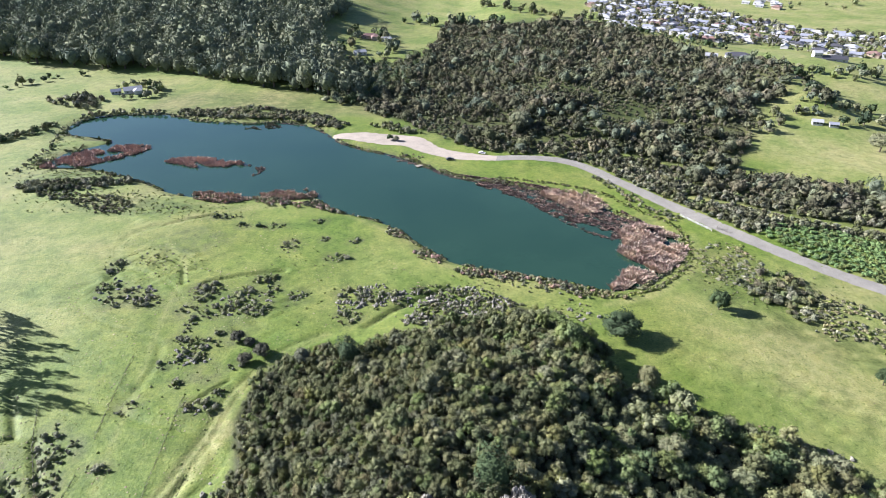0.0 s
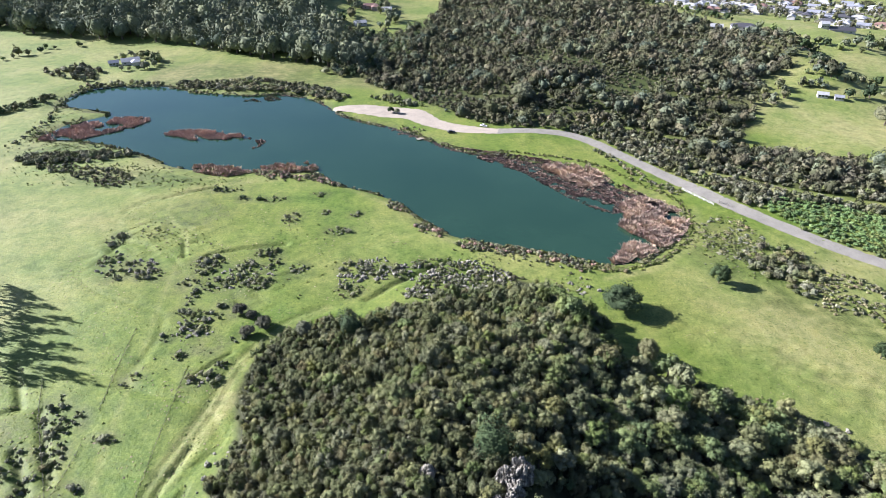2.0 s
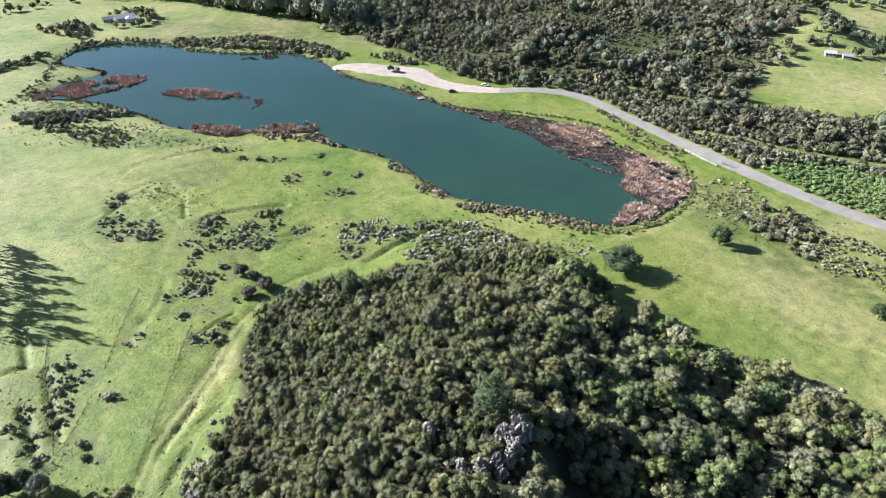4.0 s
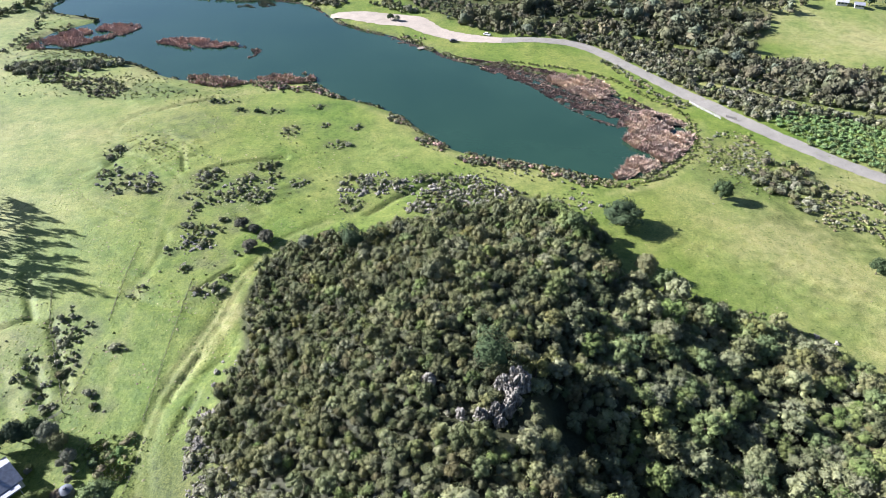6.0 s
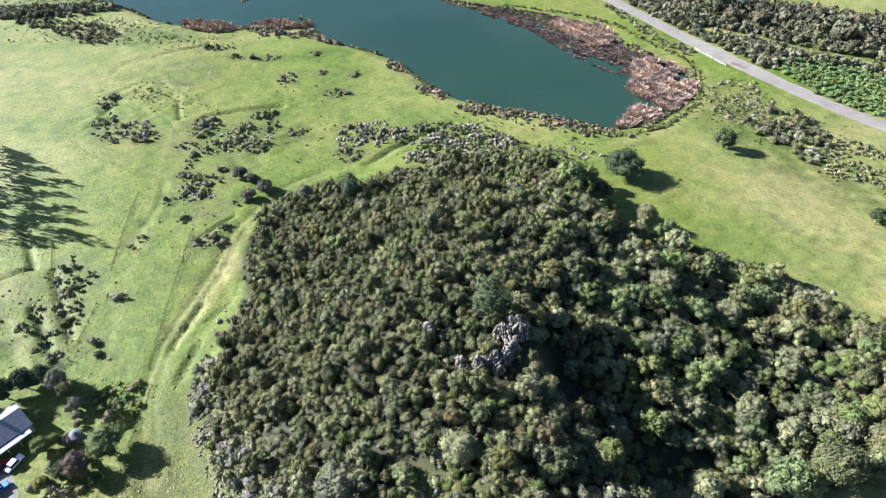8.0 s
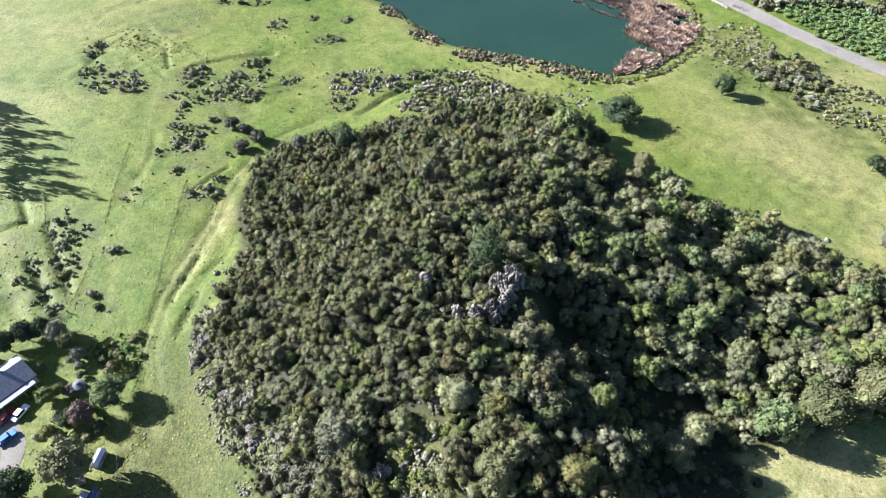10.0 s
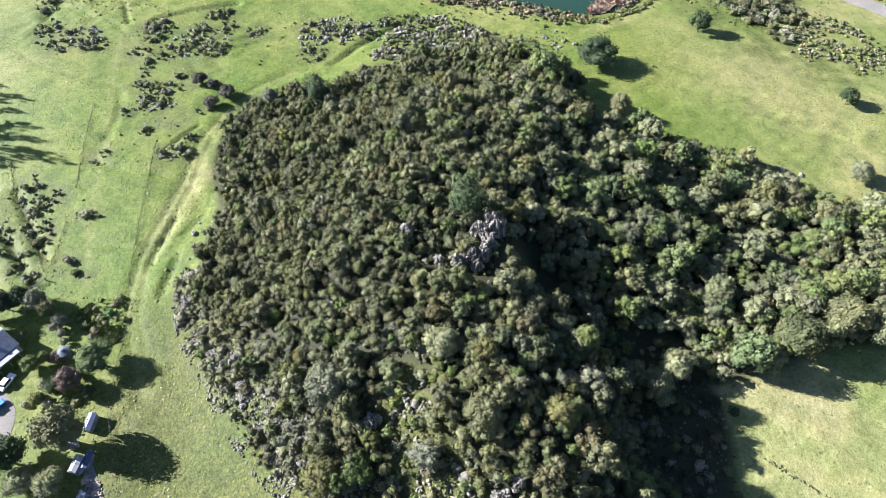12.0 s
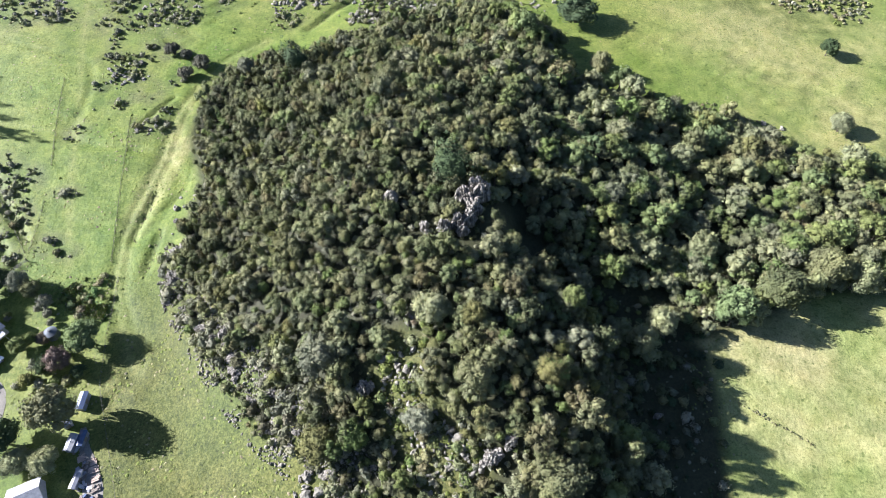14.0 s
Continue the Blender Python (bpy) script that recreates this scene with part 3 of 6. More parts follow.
def crown(seed, lobes=6, leaves=22, leaf=0.16, tall=1.0, spread=0.62, lobe=0.46, cone=0.0, ragged=0.25):
    """A leafy crown of unit radius standing on z = 0: dark cores under many small leaf clumps."""
    g = np.random.default_rng(seed)
    vs, qs, ts, n = [], [], [], 0
    for k in range(lobes):
        a = 2 * np.pi * (k / lobes + g.uniform(-0.1, 0.1)) * 1.9
        u = (k + 0.5) / lobes
        rad = spread * np.sqrt(1 - u) * g.uniform(0.75, 1.15) * (1 - cone * u)
        c = np.array([rad * np.cos(a), rad * np.sin(a), tall * (0.42 + (0.75 + 0.6 * cone) * u * g.uniform(0.8, 1.1))])
        r = lobe * g.uniform(0.75, 1.2) * (1 - 0.55 * cone * u)
        core = ICO_V * (r * np.array([1, 1, 0.85])) * (0.88 + ragged * g.uniform(-1, 0.6, (12, 1)))
        vs.append(c + core)
        ts.append(ICO_F + n)
        n += 12
        d = g.normal(size=(leaves, 3))
        d[:, 2] = np.abs(d[:, 2]) * 0.9 - 0.25
        d += 0.5 * (c - [0, 0, 0.5 * tall]) / (np.linalg.norm(c) + 1e-6)
        d /= np.linalg.norm(d, axis=1)[:, None]
        p = c + d * r * g.uniform(0.85, 1.15 + ragged * 0.6, (leaves, 1)) * [1, 1, 0.88]
        nrm = d + g.normal(size=(leaves, 3)) * 0.45
        nrm /= np.linalg.norm(nrm, axis=1)[:, None]
        t1 = np.cross(nrm, g.normal(size=(leaves, 3)))
        t1 /= np.linalg.norm(t1, axis=1)[:, None]
        t2 = np.cross(nrm, t1)
        s = leaf * g.uniform(0.6, 1.35, (leaves, 1))
        tri = np.stack([p - t1 * s, p + t1 * s * 0.8 - t2 * s * 0.5, p + t2 * s + nrm * s * 0.3], 1)
        vs.append(tri.reshape(-1, 3))
        ts.append(n + np.arange(leaves * 3).reshape(-1, 3))
        n += leaves * 3
    v = np.vstack(vs)
    v[:, 2] -= v[:, 2].min() * 0.6
    return v, np.zeros((0, 4), int), np.vstack(ts)


def bushy(seed, lobes=9, leaves=250, leaf=0.085, tall=1.0, boss=0.36, sharp=13.0):
    """A dense rounded crown of unit radius: small leaves laid over a dome with soft bosses."""
    g = np.random.default_rng(seed)
    way = g.normal(size=(lobes, 3)) + [0, 0, 0.5]
    way /= np.linalg.norm(way, axis=1)[:, None]
    size = g.uniform(0.3, 1.0, lobes) * boss
    stretch = np.array([g.uniform(0.82, 1.12), g.uniform(0.82, 1.12), tall])

    def surface(d):
        near_boss = np.exp((d @ way.T - 1) * sharp)
        return 0.66 + (near_boss * size).sum(1) - 0.10 * np.clip(-d[:, 2], 0, 1)
    core = ICO_V * (surface(ICO_V) * 0.78)[:, None] * stretch
    d = g.normal(size=(leaves, 3))
    d[:, 2] = np.where(d[:, 2] < -0.45, -d[:, 2], d[:, 2])
    d /= np.linalg.norm(d, axis=1)[:, None]
    p = d * (surface(d) * g.uniform(0.86, 1.14, leaves))[:, None] * stretch
    e = 0.12
    t1 = np.cross(d, g.normal(size=d.shape))
    t1 /= np.linalg.norm(t1, axis=1)[:, None]
    slope = (surface((d + e * t1) / math.sqrt(1 + e * e)) - surface(d)) / e
    nrm = d - t1 * slope[:, None] * 1.3 + g.normal(size=d.shape) * 0.28
    nrm /= np.linalg.norm(nrm, axis=1)[:, None]
    t1 = np.cross(nrm, g.normal(size=d.shape))
    t1 /= np.linalg.norm(t1, axis=1)[:, None]
    t2 = np.cross(nrm, t1)
    s = leaf * g.uniform(0.6, 1.5, (leaves, 1))
    tri = np.stack([p - t1 * s, p + t1 * s * 0.8 - t2 * s * 0.6, p + t2 * s + nrm * s * 0.25], 1)
    v = np.vstack([core, tri.reshape(-1, 3)]) + [0, 0, 0.7 * tall]
    return v, np.zeros((0, 4), int), np.vstack([ICO_F, 12 + np.arange(leaves * 3).reshape(-1, 3)])


def tufted(seed, tufts=8, leaves=110, leaf=0.13, tall=1.0):
    """A broad crown of unit radius made of separate leafy tufts."""
    g = np.random.default_rng(500 + seed)
    vs, ts, n = [], [], 0
    for k in range(tufts):
        u = 1 - (k + 0.4) / tufts * 1.15
        a = k * 2.39996 + g.uniform(-0.4, 0.4)
        w = math.sqrt(max(0.0, 1 - u * u))
        v, _, t = bushy(700 + seed * 31 + k, 7, leaves, leaf, 0.9, 0.42, 10.0)
        r = g.uniform(0.36, 0.52)
        c = np.array([w * math.cos(a) * 0.58, w * math.sin(a) * 0.58, 0.62 + u * 0.5 * tall]) * g.uniform(0.9, 1.1, 3)
        vs.append((v - [0, 0, 0.63]) * r + c)
        ts.append(t + n)
        n += len(v)
    return np.vstack(vs), np.zeros((0, 4), int), np.vstack(ts)


def trunk(seed, h=1.0, r=0.05, limbs=3, reach=0.35):
    """A tapered trunk with limbs that reach into the crown, as arrays of quads."""
    g = np.random.default_rng(seed)
    vs, qs, n = [], [], 0

    def tube(a, b, ra, rb, sides=6):
        nonlocal n
        ax = np.array(b) - a
        s1 = np.cross(ax, [0.3, 0.9, 0.1])
        s1 = s1 / np.linalg.norm(s1)
        s2 = np.cross(ax / np.linalg.norm(ax), s1)
        ang = np.arange(sides) * 2 * np.pi / sides
        ring = np.cos(ang)[:, None] * s1 + np.sin(ang)[:, None] * s2
        vs.append(np.vstack([a + ring * ra, np.array(b) + ring * rb]))
        i = np.arange(sides)
        qs.append(np.stack([n + i, n + (i + 1) % sides, n + sides + (i + 1) % sides, n + sides + i], 1))
        n += 2 * sides
    top = np.array([g.uniform(-0.06, 0.06), g.uniform(-0.06, 0.06), h])
    tube(np.array([0, 0, -0.15]), top * 0.5, r, r * 0.75)
    tube(top * 0.5, top, r * 0.75, r * 0.4)
    for k in range(limbs):
        a = k * 2.3 + g.uniform(0, 1)
        s = top * g.uniform(0.45, 0.8)
        tube(s, s + np.array([math.cos(a) * reach, math.sin(a) * reach, h * g.uniform(0.3, 0.5)]), r * 0.5, r * 0.18, 5)
    return np.vstack(vs), np.vstack(qs)


def merged(name, spots, shapes, mats, label, category, trunks=0.0, sink=0.1, g=None, floor=-9.0):
    """One mesh of many plants. spots: rows x, y, radius, height factor, material index."""
    g = g or np.random.default_rng(len(spots))
    zs = np.maximum(height(spots[:, 0], spots[:, 1]), floor)
    V, Q, T, tone, qm, tm, n = [], [], [], [], [], [], 0
    pick = g.integers(0, len(shapes), len(spots))
    for i, (x, y, r, hf, mi) in enumerate(spots):
        v, q, t = shapes[pick[i]]
        a = g.uniform(0, 6.283)
        ca, sa = math.cos(a) * r, math.sin(a) * r
        lift = trunks * r
        w = np.empty_like(v)
        w[:, 0] = v[:, 0] * ca - v[:, 1] * sa + x
        w[:, 1] = v[:, 0] * sa + v[:, 1] * ca + y
        w[:, 2] = v[:, 2] * r * hf + zs[i] + lift - sink * r
        V.append(w)
        Q.append(q + n)
        T.append(t + n)
        qm.append(np.full(len(q), int(mi)))
        tm.append(np.full(len(t), int(mi)))
        tone.append(np.full(len(v), g.uniform()))
        n += len(v)
        if trunks:
            k = 5
            ang = np.arange(k) * 2 * np.pi / k
            ring = np.stack([np.cos(ang), np.sin(ang)], 1)
            V.append(np.vstack([np.column_stack([ring * r * 0.09 + (x, y), np.full(k, zs[i] - 0.4)]),
                                np.column_stack([ring * r * 0.05 + (x, y), np.full(k, zs[i] + lift + r * 0.6)])]))
            i5 = np.arange(k)
            Q.append(n + np.stack([i5, (i5 + 1) % k, k + (i5 + 1) % k, k + i5], 1))
            qm.append(np.full(k, len(mats)))
            tone.append(np.zeros(2 * k))
            n += 2 * k
    me = raw_mesh(name, np.vstack(V), np.vstack(Q), np.vstack(T), list(mats) + ([M_BARK] if trunks else []), np.concatenate(tone),
                  np.concatenate(qm), np.concatenate(tm))
    return tagged(new(name, me), label, category, kind="stuff")


def scatter(line, step, jitter=0.45, seed=0, grow=0.0):
    """Evenly uneven spots within a closed outline."""
    g = np.random.default_rng(seed)
    q = np.array(line)
    (x0, y0), (x1, y1) = q.min(0), q.max(0)
    X, Y = np.meshgrid(np.arange(x0, x1 + step, step), np.arange(y0, y1 + step, step * 0.9))
    X[1::2] += step / 2
    p = np.column_stack([X.ravel(), Y.ravel()]) + g.uniform(-jitter, jitter, (X.size, 2)) * step
    return p[near(p[:, 0], p[:, 1], q, True) < grow], g


TOPS = {}


def plant_meshes(name, shapes, material):
    made = [raw_mesh(name, v, q, t, [material], np.zeros(len(v))) for v, q, t in shapes]
    for me, (v, q, t) in zip(made, shapes):
        TOPS[me.name] = float(v[:, 2].max())
    return made


TREE_SHAPES = [bushy(s, 10 + s % 6, 340, 0.086, (0.8, 0.95, 1.2)[s % 3], 0.38, 15.0) for s in range(16)]
BIG_SHAPES = [tufted(40 + s, 16 + s % 4, 210, 0.095, 1.0) for s in range(6)]
TUFTED_SHAPES = [tufted(s, 7 + s % 4, 100, 0.13, (0.9, 1.1, 1.3)[s % 3]) for s in range(8)]
SHRUB_SHAPES = [bushy(60 + s, 8, 120, 0.15, 0.75, 0.45) for s in range(8)]
FAR_SHAPES = [bushy(80 + s, 5, 32, 0.27, 0.85, 0.4, 8.0) for s in range(10)]
TUSSOCK_SHAPES = []
for k in range(5):
    gk = np.random.default_rng(300 + k)
    ak = np.arange(7) * 2 * np.pi / 7 + gk.uniform(-0.3, 0.3, 7)
    rk = gk.uniform(0.7, 1.2, 7)
    rim_k = np.column_stack([np.cos(ak) * rk, np.sin(ak) * rk, np.full(7, 0.0)])
    mid_k = np.column_stack([np.cos(ak + 0.4) * rk * 0.5, np.sin(ak + 0.4) * rk * 0.5, gk.uniform(0.5, 1.0, 7)])
    ik = np.arange(7)
    nk = (ik + 1) % 7
    TUSSOCK_SHAPES.append((np.vstack([rim_k, mid_k, [[0, 0, 0.8]]]), np.zeros((0, 4), int), np.vstack([np.stack([ik, nk, 7 + ik], 1), np.stack([nk, 7 + nk, 7 + ik], 1), np.stack([7 + ik, 7 + nk, np.full(7, 14)], 1)])))
TUFT_SHAPES = [bushy(90 + s, 4, 14, 0.42, 0.7, 0.5, 6.0) for s in range(6)]
WOOD_SHAPES = [bushy(100 + s, 20, 250, 0.09, 0.9, 0.4, 20.0) for s in range(7)]
FIR_SHAPES = [bushy(120 + s, 24, 1000, 0.06, 1.6, 0.35, 20.0) for s in range(2)]
TRUNKS = [raw_mesh("trunk", *trunk(s), mats=[M_BARK]) for s in range(4)]
TREE_MESH = {id(m): plant_meshes("crown", TREE_SHAPES, m) for m in (M_LEAF, M_PALE, M_LIME, M_RUST)}
TUFTED_MESH = {id(m): plant_meshes("crown", TUFTED_SHAPES, m) for m in (M_LEAF, M_PALE, M_LIME, M_RUST)}
BIG_MESH = {id(m): plant_meshes("crown", BIG_SHAPES, m) for m in (M_LEAF, M_PALE, M_LIME, M_RUST, M_DARK, M_PLUM, M_GORSE, M_BUSH)}
OPEN_MESH = plant_meshes("crown", [crown(140 + s, 190, 8, 0.042, 1.4, 1.15, 0.05, ragged=0.6) for s in range(3)], M_DARK)
FIR_MESH = plant_meshes("crown", FIR_SHAPES, M_DARK)
SHRUB_MESH = {id(m): plant_meshes("shrub", SHRUB_SHAPES, m) for m in (M_LEAF, M_GORSE, M_DARK, M_BRAMBLE, M_LIME, M_PALE, M_PLUM)}
rnd = random.Random(4)


def tree(x, y, r, h, meshes, label, bare=0.25, group="", name="tree"):
    """One tree: crown radius r, whole height h, with the lowest part of it bare trunk."""
    z = ground_z(x, y)
    base = new(name)
    base.location = (x, y, z)
    base.rotation_euler[2] = rnd.uniform(0, 6.28)
    t = part("trunk", rnd.choice(TRUNKS), None, base)
    t.scale = (max(r, 1.5) * 1.1, max(r, 1.5) * 1.1, h * 0.62)
    me = rnd.choice(meshes)
    c = part("crown", me, None, base)
    top = TOPS[me.name]
    c.scale = (r, r, h * (1 - bare) / top)
    c.location = (0, 0, h * bare)
    return tagged(base, label, "tree", group)


def shrub(x, y, r, material, label, hf=1.0, group="shrubs in the paddock"):
    ob = new("shrub", rnd.choice(SHRUB_MESH[id(material)]))
    ob.location = (x, y, ground_z(x, y) - 0.1 * r)
    ob.rotation_euler[2] = rnd.uniform(0, 6.28)
    ob.scale = (r, r * rnd.uniform(0.85, 1.15), r * hf)
    return tagged(ob, label, "shrub", group)


# wooded hill: single trees where it is nearest, the rest as one wood
UPPER_GAPS = [(15.6, 81.5, 5.2), (9.9, 75.6, 3.6), (14, 74.5, 3.4), (-3.3, 84.5, 2.8), (3.1, 76.5, 2.8), (22, 83, 2), (11, 91, 3), (24, 83, 4.5), (27, 78, 4.5), (30, 73, 2.5),
              (4, 183, 9), (13, 188, 9), (-8, 176, 7.5), (22, 187, 6), (-14, 169, 4), (30, 185, 4), (-52, 78, 4)]
LOWER_GAPS = [(-3, 55, 4.5), (-9, 47, 4), (-29, 45, 6), (-37, 55, 7), (-25, 38, 5), (-46, 66, 6), (-13, 33, 4), (0, 30, 4), (-21, 51, 4), (-21, 35, 3), (-12, 37, 3), (-4, 49, 5),
              (-5, 42, 4), (3, 37, 4), (4, 28, 5), (-4, 34, 4), (12, 29, 4), (18, 31, 2.5), (57, 57, 3), (58, 45, 4), (60, 34, 5), (56, 22, 6), (52, 8, 8)]
spots, g = scatter(WOOD_LINE, 2.2, 0.5, 11, -0.8)
keep = spots[:, 1] > 6
for cx, cy, cr in UPPER_GAPS + LOWER_GAPS:
    keep &= np.hypot(spots[:, 0] - cx, spots[:, 1] - cy) > cr * g.uniform(0.75, 1.15, len(spots))
keep &= spots[:, 0] + 0.5 * spots[:, 1] < 190
spots = spots[keep]
east = smooth(22, 48, spots[:, 0])
rad = (1.0 + 0.45 * g.uniform(0, 1, len(spots)) + 2.0 * g.uniform(0, 1, len(spots)) ** 6) * (1 + 0.4 * east)
margin = near(spots[:, 0], spots[:, 1], WOOD_LINE, True)
rad = rad * np.where(spots[:, 0] < 20, 0.72 + 0.28 * smooth(0, -10, margin), 1.0)
hollow = smooth(33, 38, spots[:, 0]) * smooth(64, 57, spots[:, 0]) * smooth(72, 64, spots[:, 1])
drop = g.uniform(0, 1, len(spots)) < 0.02 + 0.2 * east + 0.5 * hollow
spots, rad, east = spots[~drop], rad[~drop], east[~drop]
hf = g.uniform(0.75, 1.4, len(spots)) * (1 - 0.2 * east)
low = (spots[:, 0] > 38) & (spots[:, 0] < 60) & (spots[:, 1] < 68)
rad, hf = np.where(low, rad * 0.9, rad), np.where(low, hf * 0.85, hf)
hf = hf * (1 + 0.4 * smooth(62, 68, spots[:, 0]) * smooth(80, 66, spots[:, 1]))
hf = hf * (1 + 0.15 * smooth(25, 40, spots[:, 0]) * smooth(115, 130, spots[:, 1]))
mi = np.where(g.uniform(0, 1, len(spots)) < 0.05 + 0.32 * east, 1, 0)
mi = np.where(g.uniform(0, 1, len(spots)) < 0.05 + 0.24 * east, 2, mi)
mi = np.where(g.uniform(0, 1, len(spots)) < 0.04, 3, mi)
single = (spots[:, 1] < 62) & (spots[:, 1] > 22) & (spots[:, 0] > -30) & (spots[:, 0] < 70)
order = np.flatnonzero(single)
single[order[280:]] = False
HILL_MATS = (M_LEAF, M_PALE, M_LIME, M_RUST)
WORDS = ("dense olive-green native tree on the wooded hill", "silvery grey-green tree on the wooded hill", "bright green tree on the wooded hill", "bronze-leaved tree on the wooded hill")
for (x, y), r, f, m in zip(spots[single], rad[single], hf[single], mi[single]):
    tree(x, y, r, 2.4 * r * f, (TREE_MESH if r < 1.85 else TUFTED_MESH)[id(HILL_MATS[m])], WORDS[m], 0.22, "trees on the hill")
broad = ~single & (rad > 1.85)
rest = ~single & ~broad
merged("hill_woodland", np.column_stack([spots[rest], rad[rest], hf[rest], mi[rest]]), TREE_SHAPES, HILL_MATS,
       "dense native woodland of small rounded trees on the hill", "woodland", trunks=0.55)
merged("broad_trees", np.column_stack([spots[broad], rad[broad], hf[broad], mi[broad]]), TUFTED_SHAPES, HILL_MATS,
       "broader tufted trees standing out of the hill's woodland", "woodland", trunks=0.4)
# low growth under and between the trees, but for the grassy clearing and the foot of the crag
low_spots, g = scatter(WOOD_LINE, 1.9, 0.5, 12, -2.0)
lx, ly = low_spots.T
low_spots = low_spots[(ly > 18) & (ly < 172) & (lx < 46) & ((lx > -24) | (ly > 80)) & (np.hypot(lx - 25, ly - 79) > 8) & (np.hypot((lx + 2) / 8, (ly - 46) / 14) > 1)]
k = len(low_spots)
merged("understorey", np.column_stack([low_spots, g.uniform(0.5, 1.0, k), g.uniform(0.7, 1.2, k), g.integers(0, 4, k)]), FAR_SHAPES, (M_LEAF, M_LEAF, M_GORSE, M_LEAF),
       "low shrubs and ferns between the trees of the wood", "shrubs")

# marked trees on and round the hill
for x, y, r, h, m, label in (
        (60.5, 171, 7.4, 10.5, M_DARK, "dark round tree standing alone in the pasture"), (100, 187, 4.4, 8, M_DARK, "dark round tree beside the rough scrub"),
        (62, 145, 3.9, 9, M_LEAF, "small olive tree at the wood's edge"), (134.8, 146.5, 3.4, 6.5, M_DARK, "round tree alone in the pasture"),
        (124, 115, 4, 6.5, M_PALE, "pale bare-looking tree alone in the pasture"), (-20.2, 54, 5.2, 9, M_GORSE, "large grey-green tree above the rocks"),
        (70, 77, 4.2, 10, M_PALE, "silvery pale tree rising from the wood"), (54, 58.5, 4.2, 9, M_PALE, "silvery pale tree at the wood's edge"),
        (32, 59, 3, 9, M_LIME, "yellow-green tree rising from the wood"), (-21, 37.5, 4.4, 8, M_RUST, "bronze-green tree at the foot of the hill"),
        (-14, 37.8, 3.4, 7.5, M_LIME, "bright green tree at the foot of the hill"), (11, 55, 3, 8, M_RUST, "bronze-green tree among the wood"),
        (3, 58, 4, 8, M_PALE, "pale grey-green tree among the wood"), (47.5, 53.5, 3.6, 12, M_PALE, "pale tree in the shaded hollow"),
        (71, 59.5, 5.2, 13, M_LIME, "broad green tree at the wood's edge"), (92.5, 75.5, 4.5, 9, M_LIME, "bright green tree in the wood"),
        (39, 30, 2.9, 11, M_PALE, "pale tree in the shaded hollow"), (22.5, 24.5, 5, 9, M_LEAF, "olive tree in the hollow"), (24.2, 43, 3.4, 9, M_RUST, "bronze-green tree among the wood"),
        (10, 44, 4.2, 8, M_LEAF, "broad olive tree among the wood"), (-1, 39, 3.5, 6, M_GORSE, "greyish tree among the rocks"), (83.5, 63, 5.5, 13.5, M_LEAF, "broad green tree at the wood's edge"),
        (97, 68, 5.5, 13, M_LEAF, "broad green tree at the wood's edge"), (104, 65, 4.5, 11.5, M_PALE, "pale green tree at the wood's edge")):
    tree(x, y, r, h, BIG_MESH[id(m)], label, 0.02)
tree(10.4, 90.5, 4.8, 12, FIR_MESH, "dark pointed conifer beside the limestone crag", 0.05)
tree(-28.5, 150.5, 4.2, 12, FIR_MESH, "dusky conifer at the wood's edge", 0.1)
tree(-44.6, 156, 3, 6.5, BIG_MESH[id(M_GORSE)], "dusky round tree at the wood's edge", 0.1)
for x, y, r in ((-69, 168.6, 2.9), (-64.5, 166.5, 2.2), (-59, 161, 3.3), (-63.3, 157, 2.8)):
    tree(x, y, r, r * 1.4, BIG_MESH[id(M_BUSH)], "round dusky evergreen bush in the pasture", -0.08, "round bushes in the pasture")
# tall shelter trees on the western boundary
for x, y, r, h in ((-165, 153.5, 4.6, 39), (-169, 157, 4.2, 35), (-174, 163, 4.6, 37), (-179, 169, 4.8, 38), (-181, 176, 4.4, 35), (-186, 182, 5, 38), (-190, 189, 4.6, 34), (-167, 149, 4.2, 31), (-198, 194, 5, 35)):
    tree(x, y, r, h, OPEN_MESH, "tall open shelter tree on the western boundary", 0.2, "shelter trees")

# scrub and thickets in the paddocks
CLUMPS = [(x, y, rx, ry, max(3, int(rx * ry * 0.6)), 1.15 + 0.06 * min(rx, ry), kind) for x, y, rx, ry, kind in WEST_CLUMPS + SLOPE_CLUMPS + GULLY_CLUMPS + POND_CLUMPS]
for cx, cy, rx, ry, n, r, kind in CLUMPS:
    for _ in range(n):
        a, u = rnd.uniform(0, 6.28), math.sqrt(rnd.random())
        m = M_DARK if kind else rnd.choice((M_GORSE, M_GORSE, M_PALE, M_GORSE, M_LEAF))
        shrub(cx + rx * u * math.cos(a), cy + ry * u * math.sin(a), r * rnd.uniform(0.4, 1.1), m,
              "dark green shrub in the pasture" if m is M_DARK else "grey-green scrub bush in the rough pasture", rnd.uniform(0.8, 1.1))

